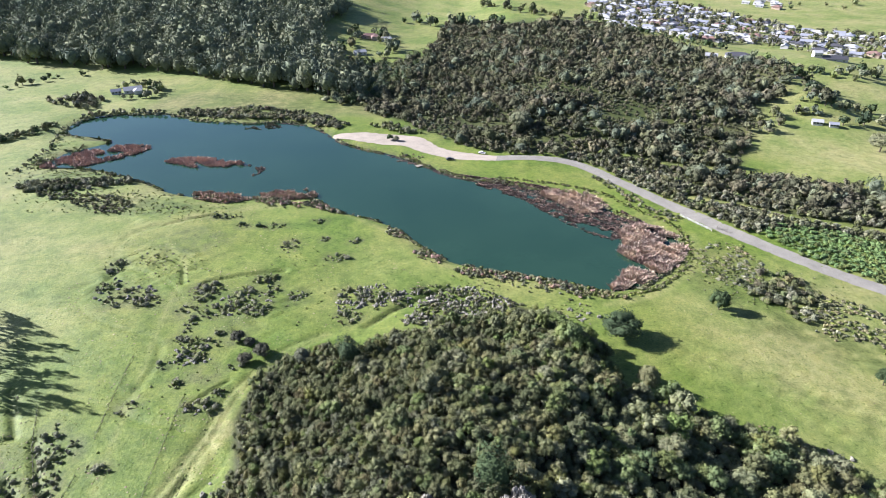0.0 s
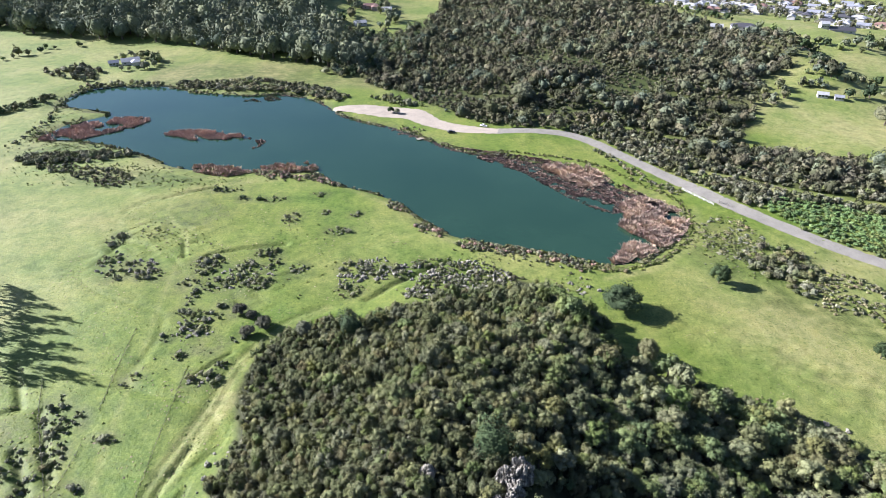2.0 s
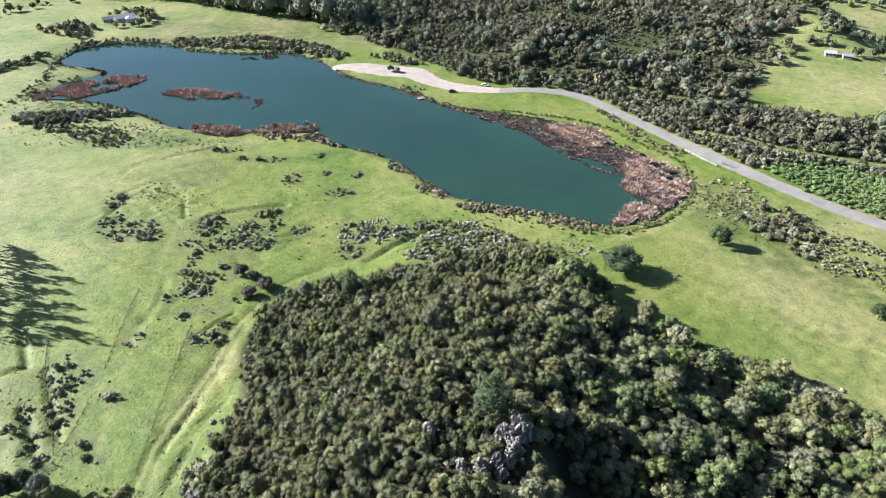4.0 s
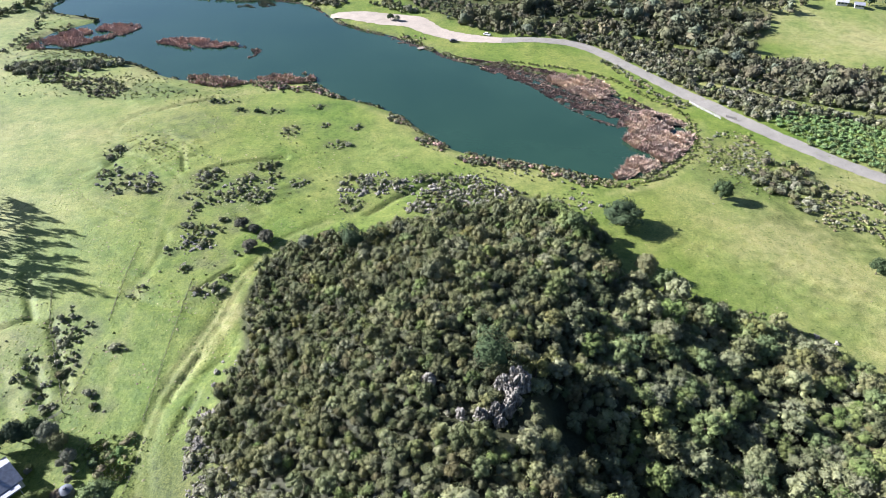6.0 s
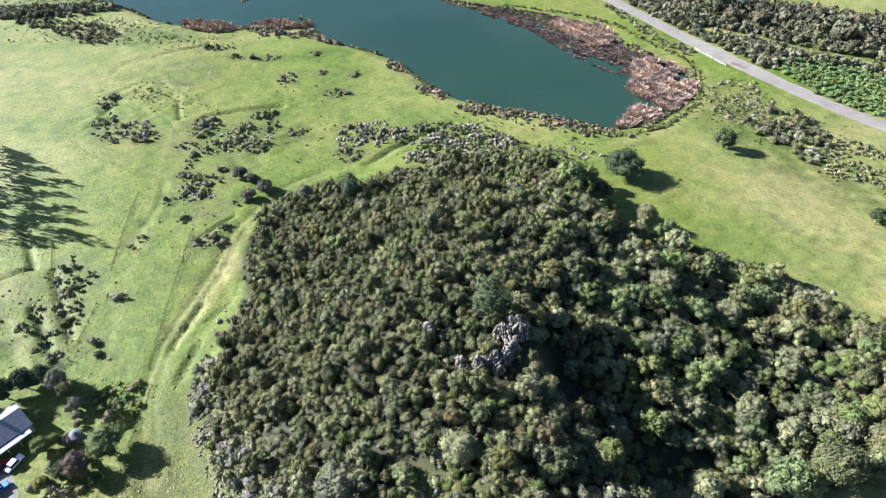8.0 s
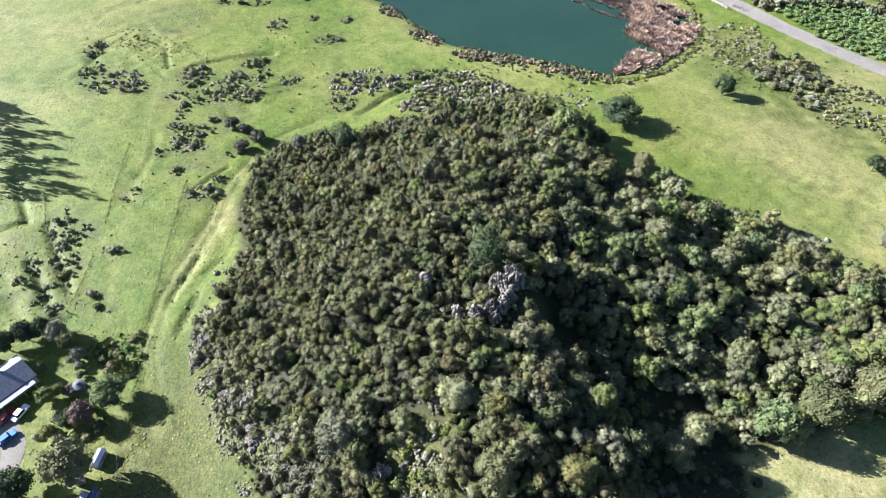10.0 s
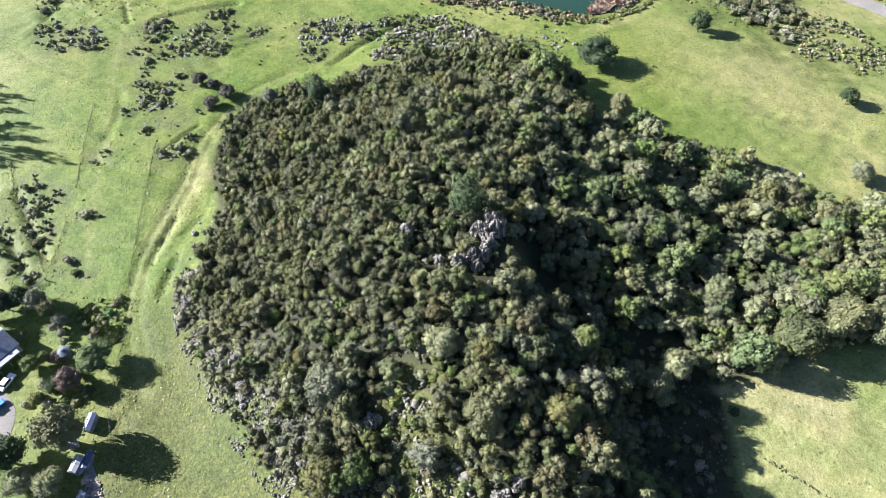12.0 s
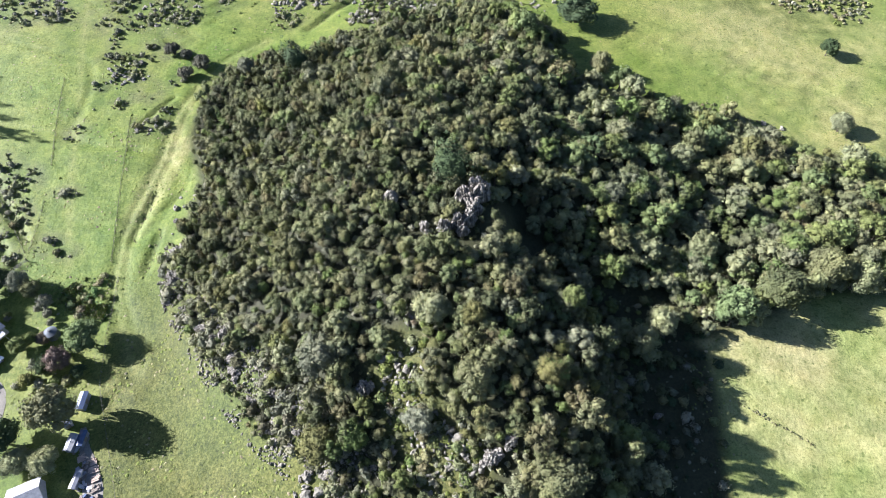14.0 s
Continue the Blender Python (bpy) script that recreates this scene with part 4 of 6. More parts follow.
tufts = []
for cx, cy, rx, ry, n, r, kind in CLUMPS:
    for _ in range(n * 3):
        a, u = rnd.uniform(0, 6.28), math.sqrt(rnd.random()) * 1.25
        tufts.append((cx + rx * u * math.cos(a), cy + ry * u * math.sin(a), rnd.uniform(0.2, 0.75), rnd.uniform(0.6, 1.1), rnd.choice((0, 0, 1, 2, 2))))
for cx, cy, rx, ry, n in ((-120, 222, 14, 8, 130), (-100, 215, 10, 14, 30), (-55, 222, 30, 14, 25), (-85, 140, 14, 18, 20), (110, 215, 12, 14, 200), (-115, 110, 16, 22, 60), (-40, 190, 30, 14, 40), (20, 205, 30, 4, 50),
                          (48, 184, 9, 9, 70), (-205, 318, 16, 14, 260), (-232, 345, 8, 30, 160), (-140, 272, 40, 8, 260), (-170, 285, 40, 9, 420), (-205, 300, 20, 12, 120), (130, 200, 24, 16, 200)):
    for _ in range(n):
        tufts.append((rnd.gauss(cx, rx * 0.55), rnd.gauss(cy, ry * 0.55), rnd.uniform(0.2, 0.55), rnd.uniform(0.5, 1.0), rnd.choice((0, 1, 3, 3, 3))))
merged("scrub_tufts", np.array([t for t in tufts if near(t[0], t[1], POND_LINE, True)[0] > 1]), TUFT_SHAPES, (M_GORSE, M_RUSH, M_LEAF, M_TUSSOCK), "low scrub and rush tufts in the rough pasture", "scrub")


def thicket(name, line, step, r, mats, label, seed, shapes=None, flat=1.0, trunks=0.0, grow=0.0, gaps=0.0, mixed=0.0, paths=()):
    p, g = scatter(rounded(line, 3), step, 0.48, seed, grow)
    p = p + g.normal(size=p.shape) * 0.4 * step
    if gaps:
        p = p[wave(p[:, 0], p[:, 1], 6, seed) < 1 - gaps]
    for path in paths:
        p = p[near(p[:, 0], p[:, 1], path) > 2.2 + r * 0.5]
    k = len(p)
    merged(name, np.column_stack([p, r * (g.uniform(0.65, 1.3, k) * (1 - mixed) + mixed * (0.35 + 1.7 * g.uniform(0, 1, k) ** 3)), flat * g.uniform(0.8, 1.2, k), g.integers(0, len(mats), k)]),
           shapes or SHRUB_SHAPES, mats, label, "thicket", trunks)


thicket("pond_thicket", [(-222, 299), (-205, 306), (-185, 308), (-165, 309), (-168, 301), (-190, 293), (-212, 294)], 2.3, 1.8, (M_GORSE, M_LEAF, M_GORSE, M_SCRUB), "grey-green willow thicket beside the pond", 21, gaps=0.15)
thicket("track_thicket", [(-180, 289), (-158, 282), (-152, 272), (-162, 266), (-180, 277), (-205, 288), (-215, 294)], 2.4, 1.1, (M_GORSE, M_SCRUB, M_RUSH), "brownish scrub between the tracks", 22, gaps=0.3)
thicket("pasture_thicket", [(120, 209), (130, 213), (139, 206), (141, 192), (131, 177), (124, 186), (114, 197)], 2.7, 1.9, (M_LEAF, M_GORSE, M_SCRUB, M_LEAF), "rough scrub thicket in the pasture", 23, gaps=0.35)
thicket("rough_scrub", [(137, 197), (157, 188), (160, 168), (146, 160), (130, 170), (133, 180)], 1.8, 0.85, (M_GORSE, M_SCRUB, M_RUSH, M_TUSSOCK, M_RUSH), "low dry scrub in the rough pasture", 38, TUFT_SHAPES, flat=0.8, gaps=0.6)
thicket("gorse_patch", [(104, 222), (114, 236), (127, 238), (131, 216), (120, 206), (108, 204)], 1.3, 0.75, (M_GORSE, M_RUSH, M_TUSSOCK, M_TUSSOCK, M_RUSH), "low grey gorse patch beside the road", 24, TUFT_SHAPES, flat=0.45, gaps=0.4, mixed=1.0)
for x, y, r in ((-104, 82, 3.4), (-100.8, 85, 3.3), (-97.2, 86.6, 3.1), (-93.4, 85.6, 3.0), (-89.8, 83.2, 2.7), (-86.4, 80.2, 2.1), (-107, 78, 3.2)):
    tree(x, y, r, r * 2.1, BIG_MESH[id(rnd.choice((M_LEAF, M_GORSE, M_DARK)))], "olive-green tree in the garden's boundary row", 0.05, "boundary trees round the garden")
for x, y, r in ((-88, 79, 1.3), (-85.6, 77.4, 1.3), (-94.5, 77, 1.0), (-84.3, 75, 1.1)):
    tree(x, y, r, r * 1.9, BIG_MESH[id(M_GORSE)], "small rounded grey-green garden bush", 0.03, "garden bushes")
thicket("garden_shrubbery", [(-89, 74), (-83, 70), (-78, 66), (-77, 58), (-82, 55), (-87, 60), (-86, 66)], 2.4, 1.5, (M_LEAF, M_GORSE, M_LIME), "mixed garden shrubbery beside the lawn", 37, gaps=0.65)
thicket("roadside_brambles", [(143, 247), (155, 256), (172, 250), (190, 240), (215, 215), (212, 168), (186, 190), (168, 208), (157, 220), (148, 233)], 1.9, 1.3, (M_BRAMBLE, M_BRAMBLE, M_LIME), "bright green brambles beside the road", 27, FAR_SHAPES, 0.7)
thicket("verge_scrub", [(73, 344), (88, 329), (103, 302), (117, 279), (134, 252), (140, 248), (146, 252), (172, 252), (195, 240), (212, 262), (190, 268), (163, 280), (137, 292), (118, 318), (100, 345)], 2.3, 1.7, (M_SCRUB, M_GORSE, M_SCRUB, M_LEAF, M_GORSE), "olive-brown scrub along the roadside", 40, FAR_SHAPES, gaps=0.1, grow=1.0, paths=SCRUB_TRACKS)
thicket("road_hedge", [(80, 312), (86, 310), (95, 288), (106, 270), (113, 262), (108, 259), (98, 270), (88, 290)], 2.4, 1.1, (M_GORSE, M_LEAF, M_RUSH), "low hedge between pond and road", 28, gaps=0.3)
thicket("north_shore_thicket", [(-187, 436), (-160, 440), (-135, 442), (-110, 434), (-78, 418), (-64, 404), (-70, 396), (-88, 405), (-105, 415), (-130, 416), (-160, 420), (-182, 428)], 2.6, 2.0, (M_SCRUB, M_RUSH, M_SCRUB, M_GORSE, M_LEAF), "brown-grey shrubby bank on the far shore", 29, FAR_SHAPES, 0.75, gaps=0.45)
thicket("slope_wood", [(-90, 460), (-70, 478), (-70, 525), (-98, 588), (-78, 598), (-46, 588), (-15, 622), (-11, 560), (-34, 505), (-56, 452)], 5.6, 3.6, (M_SCRUB, M_LEAF, M_DARK, M_BLUE), "mixed dark trees between forest and scrub", 39, WOOD_SHAPES, 1.0, 0.1)
thicket("shore_bush_row", [(-50, 402), (-36, 402), (-20, 392), (-14, 384), (-22, 384), (-38, 392)], 3.0, 2.0, (M_LEAF, M_GORSE), "dark shrubs above the gravel area", 35, FAR_SHAPES)
thicket("lake_head_thicket", [(-248, 425), (-225, 436), (-195, 433), (-182, 428), (-190, 428), (-222, 431), (-245, 419)], 2.8, 1.6, (M_GORSE, M_LEAF, M_RUSH), "low shrubs at the head of the pond", 36, FAR_SHAPES, gaps=0.5)
thicket("west_hedge", [(-285, 360), (-262, 376), (-255, 402), (-259, 405), (-268, 388), (-290, 370)], 3.2, 2.0, (M_DARK, M_LEAF), "dark hedge along the farm lane", 30, FAR_SHAPES)
thicket("farm_lane_trees", [(-300, 470), (-262, 470), (-250, 445), (-262, 440), (-290, 455)], 5, 3.0, (M_GORSE, M_SCRUB), "bare twiggy trees along the lane", 31, FAR_SHAPES, gaps=0.3)

p, g = scatter(rounded(SCRUB, 3), 4.0, 0.48, 33, 9)
edge = near(p[:, 0], p[:, 1], rounded(SCRUB, 3), True)
p = p[edge < 5 * wave(p[:, 0], p[:, 1], 13, 5) * smooth(350, 400, p[:, 1])]
k = len(p)
lush = wave(p[:, 0], p[:, 1], 26, 9)
p = p[g.uniform(0, 1, k) < 1.0 - smooth(480, 800, p[:, 1]) * 0.25 - 0.12 * smooth(0.35, 0.7, lush)]
SCRUB_PATHS = [((30, 372), (90, 372), (150, 345), (200, 340)), ((-20, 420), (40, 400), (110, 410), (190, 380))]
for path in SCRUB_PATHS + SCRUB_TRACKS:
    p = p[near(p[:, 0], p[:, 1], path) > 2.6]
k = len(p)
lush = wave(p[:, 0], p[:, 1], 19, 12)
size = g.uniform(1.3, 2.9, k) * (1 + 0.35 * smooth(450, 700, p[:, 1])) * (1 + 0.45 * lush) * np.where(g.uniform(0, 1, k) < 0.05, 1.7, 1.0)
mi = np.where(g.uniform(0, 1, k) < 0.04 + 0.10 * smooth(0.2, 0.8, lush), 2, 0)
mi = np.where(g.uniform(0, 1, k) < 0.04, 1, mi)
tall = g.uniform(0, 1, k) < 0.055 * (1 + lush)
merged("hillside_trees", np.column_stack([p[tall], g.uniform(3.2, 6.0, tall.sum()), g.uniform(0.8, 1.2, tall.sum()), g.integers(0, 3, tall.sum())]), WOOD_SHAPES, (M_BLUE, M_SCRUB, M_SCRUB),
       "darker rounded trees among the hillside scrub", "trees", trunks=0.1)
p, size, mi, k = p[~tall], size[~tall], mi[~tall], int((~tall).sum())
merged("scrub_hillside", np.column_stack([p, size, g.uniform(0.6, 1.35, k), mi]), FAR_SHAPES, (M_SCRUB, M_BLUE, M_BLUE),
       "brown-green scrub covering the hillside", "scrub")
WOODS = [(-430, 600), (-324, 564), (-240, 544), (-136, 494), (-98, 481), (-62, 470), (-75, 520), (-105, 590), (-134, 685), (-114, 808), (-163, 880), (-280, 930), (-600, 900), (-560, 700)]
p, g = scatter(rounded(WOODS, 3), 12.5, 0.48, 34, 0)
k = len(p)
merged("far_forest", np.column_stack([p, 7.0 + 7.0 * g.uniform(0, 1, k) ** 1.4, g.uniform(0.9, 1.4, k), np.zeros(k)]), WOOD_SHAPES, (M_BLUE,), "tall dark evergreen forest beyond the pond", "forest", trunks=0.12)


def blades(name, line, step, h, w, mats, label, category, seed, grow=0.0, gaps=-1.0, per=4, z0=None, lean=0.35):
    """Tufts of upright blades: reeds, sedge and rank grass."""
    p, g = scatter(line, step, 0.5, seed, grow)
    if gaps > -1:
        p = p[wave(p[:, 0], p[:, 1], 5, seed) + 0.5 * wave(p[:, 0], p[:, 1], 2, seed + 1) > gaps]
    p = np.repeat(p, per, 0) + g.normal(size=(len(p) * per, 2)) * step * 0.35
    k = len(p)
    z = height(p[:, 0], p[:, 1]) if z0 is None else np.maximum(height(p[:, 0], p[:, 1]), z0)
    a = g.uniform(0, np.pi, k)
    hh = h * g.uniform(0.55, 1.25, k) * (1 + 0.75 * wave(p[:, 0], p[:, 1], 1.1, seed + 3) + 0.35 * wave(p[:, 0], p[:, 1], 3.5, seed + 5))
    dx, dy = np.cos(a) * w * 0.5, np.sin(a) * w * 0.5
    lx, ly = g.normal(size=(2, k)) * lean * h
    v = np.stack([np.stack([p[:, 0] - dx, p[:, 1] - dy, z - 0.1], 1), np.stack([p[:, 0] + dx, p[:, 1] + dy, z - 0.1], 1),
                  np.stack([p[:, 0] + dx * 1.2 + lx, p[:, 1] + dy * 1.2 + ly, z + hh], 1), np.stack([p[:, 0] - dx * 1.2 + lx, p[:, 1] - dy * 1.2 + ly, z + hh * 0.9], 1)], 1).reshape(-1, 3)
    me = raw_mesh(name, v, np.arange(4 * k).reshape(-1, 4), None, mats, np.repeat(g.uniform(0, 1, k), 4), g.integers(0, len(mats), k))
    return tagged(new(name, me), label, category, kind="stuff")


def outline(*pts):
    return rounded(pts, 3)


thicket("rank_growth", [(-85, 84), (-78, 87), (-73, 86), (-72.5, 80), (-72.8, 73), (-78, 75), (-82, 79)], 1.2, 0.7, (M_TUSSOCK, M_LIME, M_RUSH, M_TUSSOCK, M_BRAMBLE), "tall pale-green rank growth beside the fence", 29, SHRUB_SHAPES, 0.6, gaps=0.2, mixed=1.0)
blades("fence_growth", outline((-84, 84), (-74, 87), (-72.5, 80), (-73, 74), (-79, 76)), 0.5, 0.35, 0.35, (M_TUSSOCK, M_BRAMBLE, M_TUSSOCK, M_RUSH), "rank green growth along the fence", "grass", 26, per=6, gaps=-0.6, lean=0.6)
blades("west_reeds", outline((-226, 327), (-221, 348), (-203, 364), (-186, 366), (-178, 361), (-186, 346), (-196, 338), (-207, 329)), 0.7, 1.1, 0.32, (M_RUST_REED,), "rust-brown dead reeds at the pond's west end", "reeds", 41, gaps=-0.2, z0=-0.1, per=5, lean=0.5)
blades("reed_island", outline((-160, 338), (-152, 345), (-144, 343), (-138, 345), (-128, 340), (-114, 335), (-118, 330), (-130, 331), (-140, 329), (-150, 334)), 0.6, 1.1, 0.32, (M_RUST_REED,), "rust-brown reed islet in the pond", "reeds", 42, z0=-0.1, per=5, gaps=-0.35, lean=0.5)
blades("reed_islet", outline((-114, 332), (-100, 329), (-103, 317), (-107, 321)), 0.9, 0.6, 0.4, (M_MURK, M_RUST_REED), "dark drowned reeds in the pond", "reeds", 43, z0=-0.1, gaps=-0.1)
blades("mud_islet", outline((-137, 404), (-115, 408), (-106, 401), (-127, 396)), 1.0, 0.5, 0.6, (M_MURK, M_RUSH), "low muddy islet near the far shore", "reeds", 44, z0=-0.1, gaps=0)
blades("south_reeds", outline((-131, 293), (-118, 294), (-102, 291), (-88, 294), (-71, 298), (-64, 288), (-80, 283), (-95, 284), (-107, 279), (-125, 285)), 0.65, 1.1, 0.32, (M_RUST_REED, M_RUSH, M_RUST_REED), "reddish-brown reeds along the near shore", "reeds", 45, z0=-0.1, per=5, gaps=-0.3, lean=0.5)
blades("drowned_weeds", outline((5, 318), (20, 313), (40, 306), (60, 297), (78, 282), (92, 262), (100, 252), (86, 247), (75, 243), (62, 254), (51, 268), (40, 286), (26, 297)), 0.75, 0.25, 0.8, (M_MURK, M_MURK, M_MURK, M_RUST_REED), "dark drowned weed fringe in the shallows", "water weed", 46, z0=-0.1, gaps=-0.6, per=8, lean=1.0)
blades("pale_reeds", outline((50, 292), (58, 296), (66, 293), (76, 287), (78, 276), (72, 270), (62, 272), (58, 282)), 0.55, 1.3, 0.2, (M_REED, M_REED, M_RUST_REED), "tan dead reed clump in the shallows", "reeds", 47, z0=-0.1, per=9, gaps=-0.6, lean=0.6)
blades("east_reeds", outline((80, 250), (90, 257), (97, 254), (105, 240), (100, 226), (88, 213), (76, 205), (65, 202), (70, 210), (79, 222), (75, 232), (80, 240)), 0.5, 1.5, 0.2, (M_REED, M_REED, M_RUST_REED), "tan and rust dead reed bed at the pond's east end", "reeds", 48, z0=-0.1, per=9, gaps=-0.35, lean=0.6)
SHORE = POND_LINE
gsh = np.random.default_rng(50)
idx = gsh.integers(0, len(SHORE), 7000)
mixf = gsh.uniform(0, 1, (7000, 1))
on = SHORE[idx] * (1 - mixf) + SHORE[(idx + 1) % len(SHORE)] * mixf
wide = 0.35 + 3.6 * smooth(-0.1, 0.9, wave(on[:, 0], on[:, 1], 9, 14)) + 2.2 * smooth(-150, -180, on[:, 0])
band = on + gsh.normal(size=(7000, 2)) * wide[:, None]
dd = near(band[:, 0], band[:, 1], SHORE, True)
murky = band[(dd < -0.3) & (dd > -5) & (band[:, 1] > 300) & (band[:, 0] > -110) & (band[:, 0] < 60)]
band = band[(dd > -0.4) & (dd < 7.5) & (wave(band[:, 0], band[:, 1], 5, 21) > -0.25)]
k = len(murky)
merged("shallow_weeds", np.column_stack([murky, gsh.uniform(0.5, 1.4, k), np.full(k, 0.25), np.zeros(k)]), TUFT_SHAPES, (M_MURK,), "dark weed in the shallows along the far shore", "water weed", floor=-0.12, sink=0.0)
k = len(band)
merged("shore_sedge", np.column_stack([band, gsh.uniform(0.35, 1.15, k) ** 1.4, gsh.uniform(0.5, 1.1, k), gsh.integers(0, 5, k)]), TUFT_SHAPES,
       (M_RUSH, M_GORSE, M_RUSH, M_LEAF, M_TUSSOCK), "tufted sedge and low scrub along the water's edge", "sedge")
near_shore = np.array([(-92, 283), (-76, 281), (-60, 277), (-44, 262), (-24, 250), (-8, 230), (6, 217), (22, 211), (40, 204), (58, 198)], float)
ns = gsh.uniform(0, len(near_shore) - 1.001, 900)
ni = ns.astype(int)
sp = near_shore[ni] + (near_shore[ni + 1] - near_shore[ni]) * (ns - ni)[:, None] + gsh.normal(size=(900, 2)) * 2.3
sp = sp[(wave(sp[:, 0], sp[:, 1], 8, 31) > -0.4) & (near(sp[:, 0], sp[:, 1], POND_LINE, True) > 0.4)]
k = len(sp)
merged("near_shore_scrub", np.column_stack([sp, gsh.uniform(0.4, 1.3, k), gsh.uniform(0.6, 1.0, k), gsh.integers(0, 5, k)]), FAR_SHAPES, (M_GORSE, M_LEAF, M_SCRUB, M_RUSH, M_RUST_REED), "rough dark scrub along the near shore", "scrub")
rim = rounded([(52, 199), (66, 196), (84, 203), (99, 218), (107, 238), (105, 256), (93, 272), (79, 292), (60, 303), (30, 312)], 6, False)
idx = gsh.integers(0, len(rim) - 1, 520)
mixf = gsh.uniform(0, 1, (520, 1))
rim = rim[idx] * (1 - mixf) + rim[idx + 1] * mixf + gsh.normal(size=(520, 2)) * 0.7
merged("reed_bed_rim", np.column_stack([rim, gsh.uniform(0.4, 0.9, 520), gsh.uniform(0.6, 1.0, 520), gsh.integers(0, 3, 520)]), TUFT_SHAPES, (M_TUSSOCK, M_RUSH, M_TUSSOCK), "pale yellow-green tussocks round the reed bed", "grass")
tus, g = scatter(outline((-135, 60), (-135, 280), (-60, 270), (0, 200), (60, 190), (165, 190), (150, 100), (70, 60), (60, 20), (-30, 20), (-60, 20)), 1.45, 0.5, 51)
tus = tus[(wave(tus[:, 0], tus[:, 1], 7, 3) + 0.6 * wave(tus[:, 0], tus[:, 1], 2.5, 4) > 0.1) & (wood_mask(tus[:, 0], tus[:, 1]) > 0.5)]
k = len(tus)
merged("pasture_tussocks", np.column_stack([tus, g.uniform(0.18, 0.5, k) * np.where(tus[:, 0] > 45, 0.6, 1.0), g.uniform(0.25, 0.5, k), g.integers(0, 4, k)]), TUSSOCK_SHAPES, (M_TUSSOCK, M_TUSSOCK, M_TUSSOCK, M_RUSH), "scattered grass tussocks in the pasture", "grass")


# ---- rock ----
def rock_mesh(name, seed, size, detail=3, flute=0.0, rough=0.35):
    """A weathered stone with its base on z = 0. flute: depth of upright solution grooves."""
    bm = bmesh.new()
    bmesh.ops.create_icosphere(bm, subdivisions=detail, radius=1.0)
    off = Vector((seed * 3.7, seed * 1.9, seed * 5.3))
    for v in bm.verts:
        c = v.co.copy()
        n = noise.fractal(c * 1.3 + off, 0.9, 2.1, 5)
        k = 1 + rough * n
        if flute:
            q = Vector((c.x * 4.2, c.y * 4.2, c.z * 0.8)) + off
            k -= flute * abs(noise.noise(q)) * (1.2 if c.z > -0.4 else 0.4) - flute * 0.35
            k += 0.5 * flute * noise.cell(Vector((c.x * 2.6, c.y * 2.6, c.z * 1.6)) + off)
        v.co = c * k
        v.co.z = max(v.co.z, -0.45)
    for v in bm.verts:
        v.co = Vector((v.co.x * size[0], v.co.y * size[1], (v.co.z + 0.45) * size[2]))
    return bm_mesh(name, bm, M_STONE, False)


def crag(x, y, knobs, label, name="limestone_crag"):
    """Weathered limestone: rounded knobs cut by deep upright flutes, joined into one rock.
    knobs: rows of offset x, y, half widths x, y, height and seed."""
    bm = bmesh.new()
    for dx, dy, rx, ry, h, seed in knobs:
        off = Vector((seed * 3.7, seed * 1.9, seed * 5.3))
        made = bmesh.ops.create_icosphere(bm, subdivisions=5 if rx > 2 else 4 if rx > 1.25 else 3, radius=1.0)["verts"]
        base = ground_z(x + dx, y + dy) - ground_z(x, y)
        for v in made:
            c = v.co.copy()
            k = 1 + 0.22 * noise.fractal(c * 1.1 + off, 0.9, 2.1, 3)
            q = Vector((c.x * 3.4, c.y * 3.4, c.z * 0.9)) + off
            k -= 1.15 * max(0.0, 0.24 - abs(noise.noise(q)))
            k -= 0.9 * max(0.0, 0.16 - abs(noise.noise(q * 2.3)))
            k += 0.17 * noise.cell(Vector((c.x * 2.2, c.y * 2.2, c.z * 2.4)) + off) + 0.05 * noise.noise(c * 9 + off)
            v.co = Vector((dx + c.x * k * rx, dy + c.y * k * ry, base + h * (0.42 + 0.58 * c.z * k)))
    ob = new(name, bm_mesh(name, bm, M_ROCK, False))
    ob.location = (x, y, ground_z(x, y))
    return tagged(ob, label, "rock")


def pinnacle(x, y, seed, size, rz, label):
    ca, sa = math.cos(rz) * size[0] * 0.6, math.sin(rz) * size[0] * 0.6
    return crag(x, y, ((0, 0, size[0] * 0.7, size[1] * 0.8, size[2], seed), (ca, sa, size[1] * 0.55, size[1] * 0.6, size[2] * 0.65, seed + 20), (-ca, -sa, size[1] * 0.5, size[1] * 0.5, size[2] * 0.5, seed + 40)), label)


crag(15.6, 85.2, ((0, 0, 3.0, 2.6, 6.6, 3), (-2.9, -1.4, 2.2, 2.0, 5.2, 4), (-1.2, -4.0, 1.8, 1.7, 4.4, 6)), "tall fluted grey limestone crag on the hilltop")
crag(11.8, 78.0, ((1.2, 0.2, 1.7, 1.5, 4.0, 5), (-1.6, -0.4, 1.8, 1.5, 4.2, 7), (-4.2, -1.4, 1.6, 1.4, 4.0, 10), (-0.4, -2.2, 1.5, 1.2, 3.2, 14)), "lower broken limestone crag below the hilltop")
pinnacle(-3.6, 85.6, 8, (2.6, 2.0, 5.0), 0.9, "small limestone pinnacle among the trees")
pinnacle(3.4, 77.4, 9, (1.6, 1.3, 3.0), 2.0, "small limestone pinnacle among the trees")
pinnacle(-0.8, 38.3, 17, (1.8, 1.3, 2.6), 0.5, "limestone knob beside the clearing")
pinnacle(15.4, 32.8, 18, (1.8, 1.4, 2.4), 0.9, "limestone knob at the foot of the hill")
